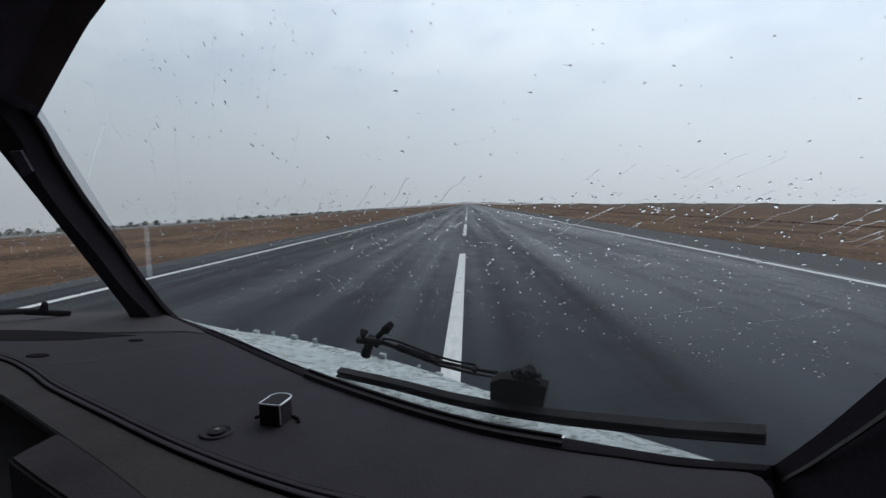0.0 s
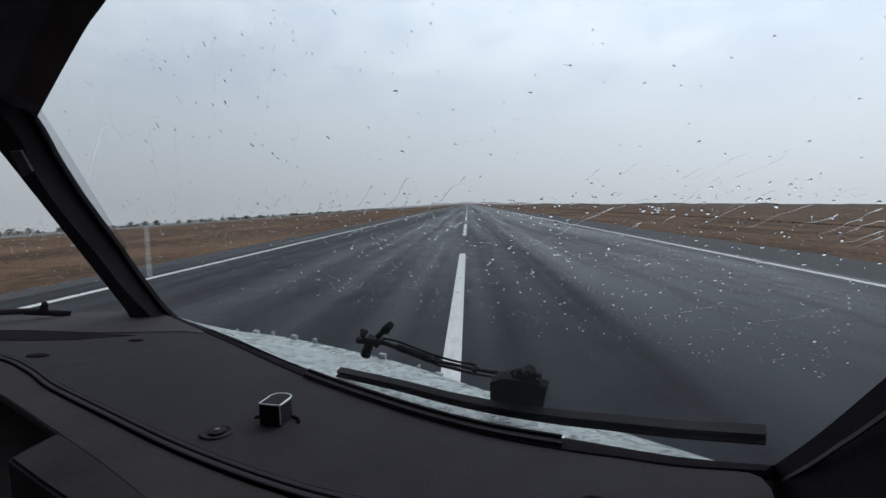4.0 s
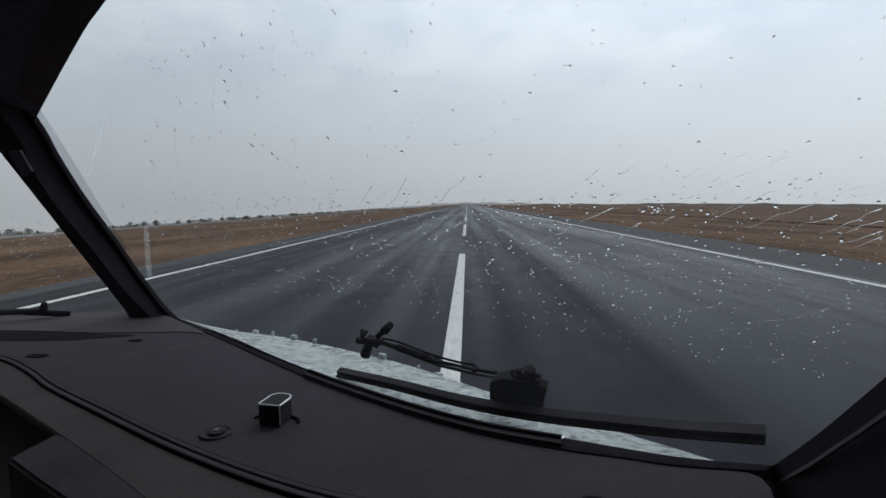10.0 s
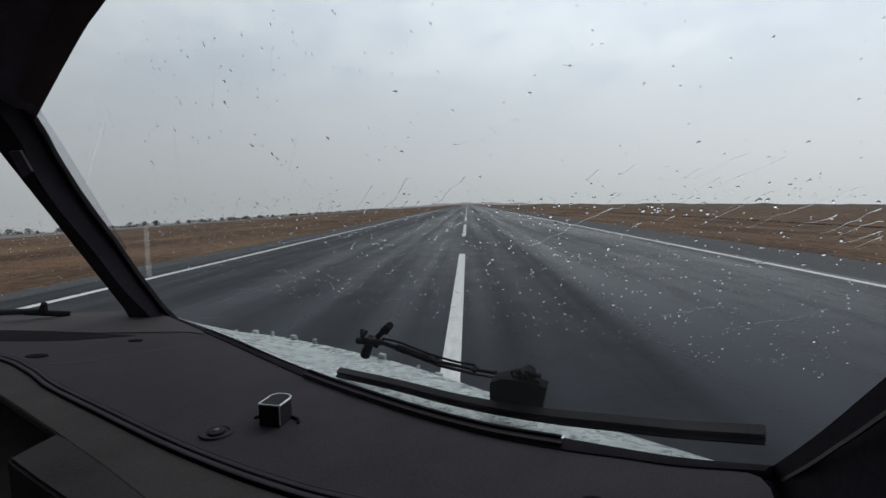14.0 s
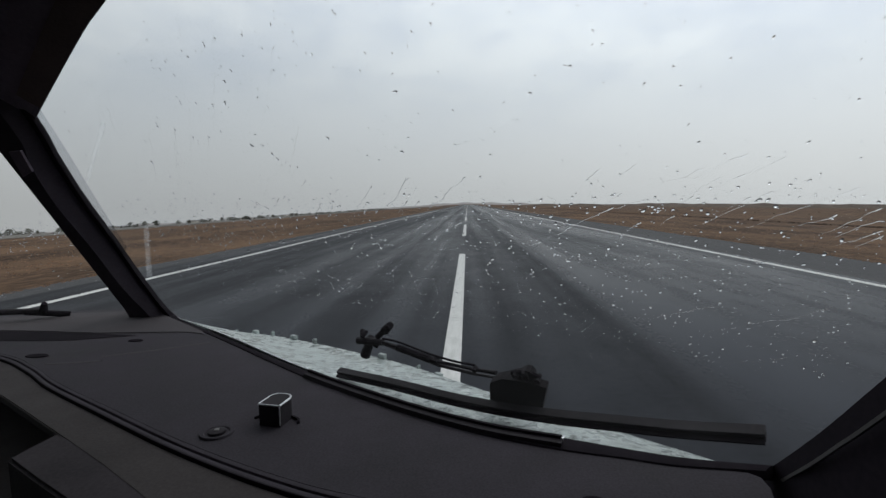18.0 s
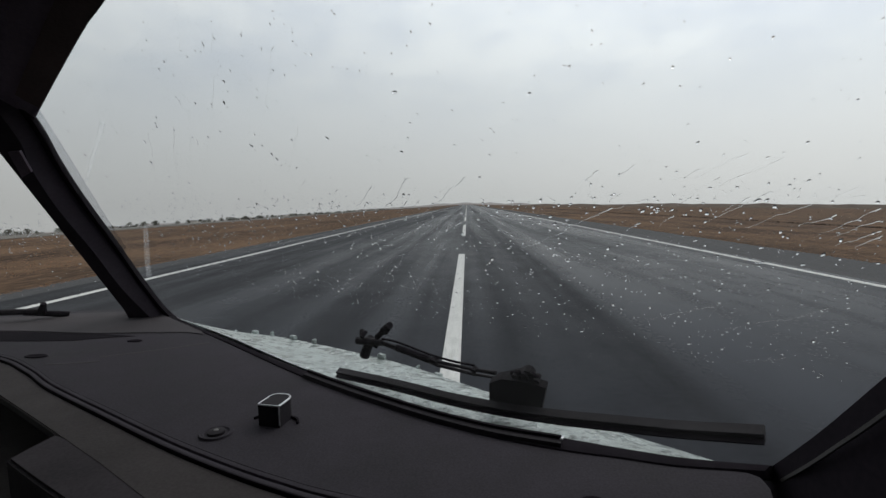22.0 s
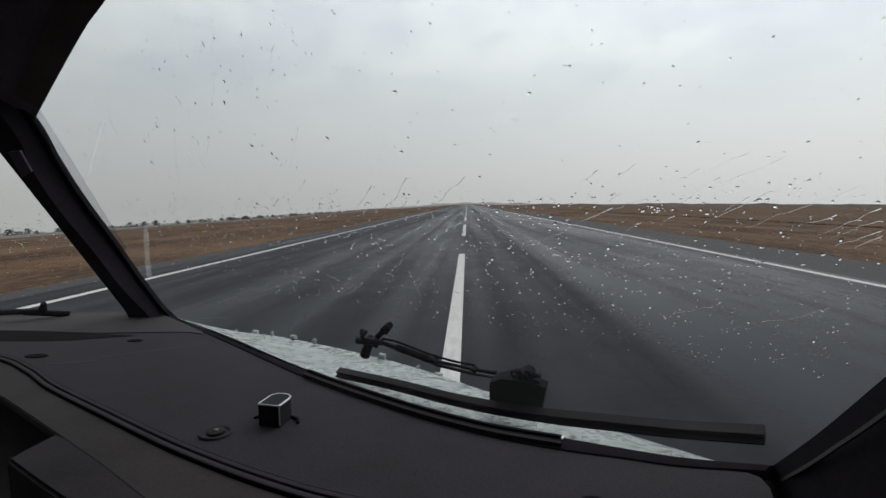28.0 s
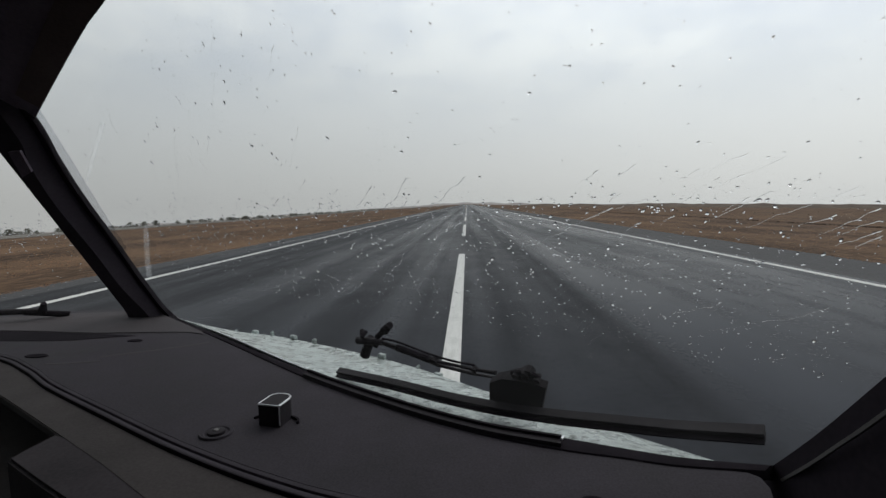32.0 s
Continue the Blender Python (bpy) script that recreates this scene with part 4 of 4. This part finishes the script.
belly = []
for y, w, zc, hz in ((-0.10, 1.62, -1.205, 1.945), (0.3, 1.60, -1.33, 1.80), (0.6, 1.55, -1.45, 1.66), (0.95, 1.46, -1.58, 1.45), (1.15, 1.36, -1.67, 1.28)):
    lift = math.degrees(math.asin((-0.5 - zc) / hz))
    belly.append(oval(y, w, zc, hz, 180 - lift, 360 + lift))
part("belly", loft(belly), SKIN, nose)
rings = [oval(y, w, (top + bot) / 2, (top - bot) / 2) for y, w, top, bot in ((1.15, 1.36, -0.40, -2.95), (1.5, 1.2, -0.56, -2.83), (1.9, 0.98, -0.80, -2.6), (2.25, 0.70, -1.08, -2.33), (2.48, 0.40, -1.36, -2.04), (2.58, 0.18, -1.56, -1.84), (2.61, 0.05, -1.66, -1.74))]
part("nose_cone", loft(rings, True, True), SKIN, nose)
part("gear_leg", rod((MID, -0.4, -3.0), (MID, -0.4, -4.3), 0.09, seg=16), STEEL, nose)
part("axle", rod((MID - 0.3, -0.4, -4.28), (MID + 0.3, -0.4, -4.28), 0.05, seg=12), STEEL, nose)
for s in (-1, 1):
    c = Vector((MID + s * 0.26, -0.4, -4.28))
    w = part("wheel", loft([[c + Vector((dx, r * math.cos(a), r * math.sin(a))) for a in [k * math.pi / 14 for k in range(28)]] for dx, r in ((-0.1, 0.2), (-0.1, 0.33), (-0.05, 0.378), (0.05, 0.378), (0.1, 0.33), (0.1, 0.2))], True, True), TYRE, nose)
    part("rim", rod(c - Vector((0.105, 0, 0)), c + Vector((0.105, 0, 0)), 0.19, seg=20), STEEL, w)
# small fasteners and brackets along the crest of the skin
for f, w, hh in ((0.14, 0.016, 0.008), (0.185, 0.006, 0.010), (0.27, 0.018, 0.013), (0.335, 0.004, 0.016), (0.405, 0.018, 0.014), (0.455, 0.007, 0.016), (0.575, 0.017, 0.015), (0.66, 0.004, 0.010), (0.72, 0.016, 0.006)):
    q = crest[int(f * (len(crest) - 1))]
    part("bracket", box(-w * 0.46, w * 0.46, -0.005, 0.005, -0.004, hh * 0.62, 0.0012, Matrix.Translation(q) @ pose(0, 0, 0, 0, 0, -31)), SKIN, nose)

# ---- windscreen wipers ----
wiper = thing("windscreen_wiper", EYE + on_glass((-0.15, 0.69, -0.24), 0.03), "black windscreen wiper parked along the windshield sill", "wiper", "windscreen wipers")
bl = spline([on_glass(p, 0.027) for p in ((-0.216, 0.742, -0.281), (-0.111, 0.674, -0.273), (-0.023, 0.619, -0.271), (0.051, 0.569, -0.263), (0.113, 0.522, -0.25), (0.164, 0.481, -0.236), (0.207, 0.446, -0.224), (0.26, 0.4, -0.205))], 5)
n_bl = len(bl)
part("blade", sweep(bl, [(-0.005, -0.004), (0.005, -0.004), (0.005, 0.005), (-0.005, 0.005)], up=GY, scale=[1.0 + 0.12 * math.sin(math.pi * i / n_bl) for i in range(n_bl)]), BLADE, wiper, "black wiper blade")
part("blade_spine", sweep([q + GY * 0.0062 - GN * 0.001 for q in bl], [(-0.006, -0.0015), (0.006, -0.0015), (0.005, 0.002), (-0.005, 0.002)], up=GY), BLADE_TOP, wiper, "grey blade spine, painted lighter as lit from above")
part("squeegee", sweep([q - GN * 0.0075 + GY * 0.002 for q in bl], [(-0.0045, -0.001), (0.0045, -0.001), (0.0045, 0.001), (-0.0045, 0.001)], up=GY), RUBBER, wiper)


def wp(p, off=0.045):
    return on_glass(p, off)


car = [wp((0.030, 0.580, -0.228)), wp((0.031, 0.617, -0.281)), wp((0.094, 0.568, -0.264)), wp((0.094, 0.531, -0.214)), wp((0.075, 0.540, -0.211)), wp((0.044, 0.563, -0.215))]
HUMP = ((0.7227, -0.0364), (0.7472, -0.0225), (0.7599, -0.0155), (0.7700, -0.0065), (0.7770, -0.0065), (0.7800, -0.0140), (0.7767, -0.0285))
CREASE = ((0.7393, -0.0659), (0.7865, -0.0483))
carrier = part("carrier", prism([q - GN * 0.006 for q in car], GN, 0.010), BLADE, wiper, "black blade carrier block")
part("hump", prism([glass_at(u, v, 0.046) for u, v in HUMP], GN, 0.010), BLADE, carrier, "rounded black hinge cover")
part("crease", rod(glass_at(*CREASE[0], 0.05), glass_at(*CREASE[1], 0.05), 0.0012, seg=6), RUBBER, carrier)
for p in ((0.058, 0.550, -0.211), (0.070, 0.543, -0.210), (0.082, 0.536, -0.211), (0.068, 0.540, -0.205)):
    q = wp(p, 0.05)
    part("bolt", rod(q - GN * 0.008, q + GN * 0.003, 0.0042, 0.0035, 8), BLADE, carrier)
clip = [wp(p, 0.048) for p in ((0.052, 0.553, -0.213), (0.062, 0.545, -0.208), (0.074, 0.537, -0.206), (0.084, 0.534, -0.211))]
part("clip", join(*[rod(a, b, 0.0034, 0.003, seg=7) for a, b in zip(clip, clip[1:])]), RUBBER, carrier)
a0, a1, a2, a3 = wp((-0.130, 0.664, -0.205), 0.05), wp((-0.047, 0.628, -0.220), 0.05), wp((0.008, 0.594, -0.220), 0.05), wp((0.036, 0.576, -0.217), 0.05)
arm = part("arm", join(rod(a0, a0.lerp(a1, 0.35), 0.0024, 0.0026), rod(a0.lerp(a1, 0.3), a1, 0.0045, 0.004), rod(a1, a2, 0.0026, 0.0022), rod(a2, a3, 0.0022, 0.003)), BLADE, wiper, "thin black jointed wiper arm")
part("second_rod", join(rod(a0 - GY * 0.004, a1 - GY * 0.008, 0.002, seg=6), rod(a1 - GY * 0.008, a2 - GY * 0.010, 0.0025, seg=6), rod(a2 - GY * 0.010, a3 - GY * 0.010, 0.002, seg=6)), BLADE_TOP, arm)
for k in range(6):
    q = a0.lerp(a1, 0.36 + 0.1 * k)
    part("wrap", rod(q - (a1 - a0).normalized() * 0.0048, q + (a1 - a0).normalized() * 0.0048, 0.0052 + 0.0005 * (k % 2), 0.0049, 9), RUBBER, arm)
hose = spline([a0 + GN * 0.004 + GY * 0.003, a0.lerp(a1, 0.3) + GN * 0.006 + GY * 0.005, a0.lerp(a1, 0.7) + GN * 0.007 + GY * 0.002, a1 + GN * 0.005 + GY * 0.005, a1.lerp(a2, 0.5) + GN * 0.004 + GY * 0.003, a2 + GN * 0.004 + GY * 0.004], 5)
part("hose", sweep(hose, [(0.0016 * math.cos(k * 1.0472), 0.0016 * math.sin(k * 1.0472)) for k in range(6)], up=GN), RUBBER, arm, "thin black washer hose")
part("joint", rod(a1 - GN * 0.003, a1 + GN * 0.005, 0.0055, seg=10), BLADE, arm)
part("joint", rod(a2 - GN * 0.003, a2 + GN * 0.004, 0.004, seg=10), BLADE, arm)
pv = [wp((-0.1560, 0.698, -0.2275), 0.038), wp((-0.150, 0.685, -0.208), 0.05)]
pivot = part("pivot", join(rod(pv[0], pv[1], 0.0082, 0.0072), rod(pv[1] - GN * 0.006, pv[1] + GN * 0.008, 0.009, 0.008)), BLADE, wiper, "black wiper pivot on a stalk")
part("pivot_cap", rod(wp((-0.168, 0.690, -0.205), 0.045), wp((-0.128, 0.664, -0.205), 0.05), 0.006, 0.005), BLADE, pivot)
part("spray_nozzle", join(rod(wp((-0.135, 0.66, -0.196), 0.05), wp((-0.122, 0.642, -0.182), 0.05), 0.0045, 0.004), rod(wp((-0.123, 0.643, -0.184), 0.052), wp((-0.109, 0.626, -0.168), 0.05), 0.0065, 0.005)), RUBBER, pivot)
for p, r in (((-0.150, 0.690, -0.203), 0.0045), ((-0.141, 0.672, -0.213), 0.005), ((-0.158, 0.678, -0.196), 0.0035), ((-0.114, 0.640, -0.175), 0.0055), ((-0.118, 0.632, -0.176), 0.004)):
    q = wp(p, 0.05)
    part("bolt", rod(q - GN * 0.005, q + GN * 0.007, r, r * 0.8, 7), RUBBER, pivot)
part("bolt", rod(wp((-0.162, 0.682, -0.2), 0.05), wp((-0.166, 0.684, -0.196), 0.058), 0.004), BLADE, pivot)

# the left-hand wiper, only its end near the post shows
lw = thing("windscreen_wiper", EYE + Vector((-0.9, 0.84, -0.2)), "dark windscreen wiper end outside the other windshield", "wiper", "windscreen wipers")
part("blade", rod((-1.25, 0.60, -0.165), (-0.852, 0.86, -0.2035), 0.007, 0.006), BLADE, lw)
part("stalk", join(rod((-0.852, 0.86, -0.207), (-0.842, 0.855, -0.187), 0.0085, 0.005), rod((-0.875, 0.845, -0.203), (-0.818, 0.885, -0.216), 0.006, 0.006)), RUBBER, lw)

# ---- rain on the glass ----
def drops(count, seed, other=False):
    """Flat uneven beads of water, thickest in a band above the sill."""
    rnd = random.Random(seed)
    verts, faces = [], []
    for k in range(count):
        pick = rnd.random()
        v = rnd.uniform(0.10, 0.27) if pick < 0.60 else rnd.uniform(0.20, 0.26) if pick < 0.76 else rnd.uniform(0.27, 0.46)
        u = 0.08 + 0.97 * rnd.random() ** 0.62
        r = (0.0007 + 0.0013 * rnd.random() ** 2.2 + (0.0008 if rnd.random() < 0.05 else 0)) * (1.1 - 0.62 * u)
        if other:                                   # the strip of the other windshield that can be seen past the post
            u, v, r = rnd.uniform(0.0, 0.26), rnd.gauss(0.200, 0.020) if pick < 0.7 else rnd.uniform(0.05, 0.34), 0.0006 + 0.0009 * rnd.random() ** 2
        elif k < 24:                                # a few fat drops
            u, v = rnd.uniform(0.3, 1.05), rnd.uniform(0.13, 0.40)
            r = rnd.uniform(0.0018, 0.0030) * (1.1 - 0.62 * u)
        elif k < 38:                                # a splash above the right-hand verge
            u, v, r = rnd.gauss(0.938, 0.007), rnd.gauss(0.248, 0.004), rnd.uniform(0.0004, 0.0011)
        r *= 0.78 if v > 0.215 + 0.05 * u else 0.92
        el, ang, ph, ph2 = rnd.uniform(1.0, 1.7), rnd.uniform(0.2, 1.2), rnd.uniform(0, 6.28), rnd.uniform(0, 6.28)
        flat = rnd.uniform(0.45, 0.85) * (0.30 if v > 0.215 + 0.05 * u else 1.0)
        c = glass_at(u, v, 0.0142)
        ca, sa = math.cos(ang), math.sin(ang)
        base = len(verts)
        for ring_r, h in ((1.0, 0.0), (0.92, 0.26), (0.68, 0.5), (0.3, 0.62)):
            for j in range(8):
                t = j * math.pi / 4
                w = ring_r * (1 + 0.2 * math.sin(2 * t + ph) + 0.12 * math.sin(3 * t + ph2))
                px, py = math.cos(t) * r * el * w, math.sin(t) * r * w
                verts.append(tuple(c + GX * (px * ca - py * sa) + GY * (px * sa + py * ca) + GN * (h * r * flat)))
        for ri in range(3):
            for j in range(8):
                faces.append((base + ri * 8 + j, base + ri * 8 + (j + 1) % 8, base + ri * 8 + 8 + (j + 1) % 8, base + ri * 8 + 8 + j))
        faces.append(tuple(base + 24 + j for j in range(8)))
        faces.append(tuple(base + 7 - j for j in range(8)))
    if other:
        verts = [(2 * MID - x, y, z) for x, y, z in verts]
    else:
        faces = [tuple(reversed(f)) for f in faces]
    me = bpy.data.meshes.new("raindrops")
    me.from_pydata(verts, [], faces)
    me.polygons.foreach_set("use_smooth", [True] * len(me.polygons))
    me.materials.append(WATER)
    return me


for rain in (tagged(new("raindrops", drops(2300, 21)), "small clear raindrops beaded on the windshield", "raindrops", "", "stuff"),
             tagged(new("raindrops", drops(420, 22, True)), "fine raindrops on the other windshield past the post", "raindrops", "", "stuff")):
    rain.location = EYE
    rain.visible_shadow = False


def runnel(u0, v0, u1, v1, width, seed, wild=1.0):
    """A wandering thread of water from (u0, v0) up to a bead at (u1, v1)."""
    rnd = random.Random(seed)
    p0, p1 = Vector((u0, v0)), Vector((u1, v1))
    length = (p1 - p0).length
    across = Vector((-(p1 - p0).y, (p1 - p0).x)).normalized()
    n = max(8, int(length / 0.0016))
    pts, sc_ = [], []
    f1, f2, f3 = rnd.uniform(0, 50), rnd.uniform(0, 50), rnd.uniform(0, 50)
    for i in range(n + 1):
        t = i / n
        o = wild * (0.006 * noise.noise((t * length * 45, f1, 0)) + 0.0022 * noise.noise((t * length * 190, f2, 0)))
        q = p0.lerp(p1, t) + across * o
        pts.append(glass_at(q.x, q.y, 0.0143))
        sc_.append(width * (0.35 + 0.65 * t) * (0.8 + 0.55 * noise.noise((t * length * 130, f3, 0))) + (width * 0.7 if i >= n - 2 else 0))
    return sweep(pts, [(-1.0, 0.0), (-0.6, 0.42), (0.0, 0.58), (0.6, 0.42), (1.0, 0.0)], up=GN, scale=sc_)


streaks = []
rnd = random.Random(8)
for k, (u0, v0, u1, v1) in enumerate(((0.645, 0.235, 0.695, 0.272), (0.694, 0.243, 0.741, 0.279), (0.713, 0.243, 0.730, 0.255), (0.736, 0.237, 0.798, 0.277), (0.754, 0.222, 0.779, 0.233), (0.827, 0.206, 0.909, 0.246), (0.957, 0.2691, 0.9858, 0.2822), (0.9392, 0.266, 0.9634, 0.2743),
                                      (0.909, 0.246, 0.932, 0.254), (0.962, 0.234, 0.998, 0.258), (0.986, 0.232, 1.035, 0.260), (1.020, 0.226, 1.046, 0.246), (1.029, 0.226, 1.047, 0.238), (1.030, 0.220, 1.048, 0.232), (1.038, 0.220, 1.049, 0.228))):
    streaks.append(runnel(u0, v0, u1, v1, 0.00034 if u0 < 0.9 else 0.00023, 30 + k, 0.5))
for k in range(12):
    u, v, g = rnd.uniform(0.88, 1.03), rnd.uniform(0.228, 0.272), rnd.uniform(0.008, 0.022)
    streaks.append(runnel(u, v, u + g * 0.88, v + g * rnd.uniform(0.4, 0.65), rnd.uniform(0.0002, 0.00032), 60 + k, 0.6))
for k in range(8):
    u, v, g = rnd.uniform(0.45, 0.82), rnd.uniform(0.235, 0.275), rnd.uniform(0.010, 0.028)
    streaks.append(runnel(u, v, u + g * 0.8, v + g * 0.6, rnd.uniform(0.0002, 0.00035), 90 + k, 0.6))
for k in range(3):
    u, v, g = rnd.uniform(0.90, 0.97), rnd.uniform(0.09, 0.17), rnd.uniform(0.05, 0.10)
    streaks.append(runnel(u, v, u + g * 0.89, v + g * 0.46, 0.00015, 120 + k, 0.6))
for k in range(16):
    u, g = rnd.uniform(0.22, 0.60), rnd.uniform(0.03, 0.12)
    v = rnd.uniform(0.28, 0.40)
    streaks.append(runnel(u, v, u + g * 0.72, v + g * 0.69, rnd.uniform(0.00015, 0.0003), 150 + k, 0.5))
runs = solid("rain_runnels", join(*streaks), WATER, "thin slanting rain runnels on the windshield", "raindrops", "stuff", at=EYE)
runs.visible_shadow = False
for outline in (SMEAR_LOW, SMEAR_HIGH):
    smear = solid("smear", prism([glass_at(u, v, -0.003) for u, v in outline], GN, 0.0015), SMEAR, "faint pale streak on the windshield", "smear", group="smears", at=EYE, smooth=False)
    smear.visible_shadow = False
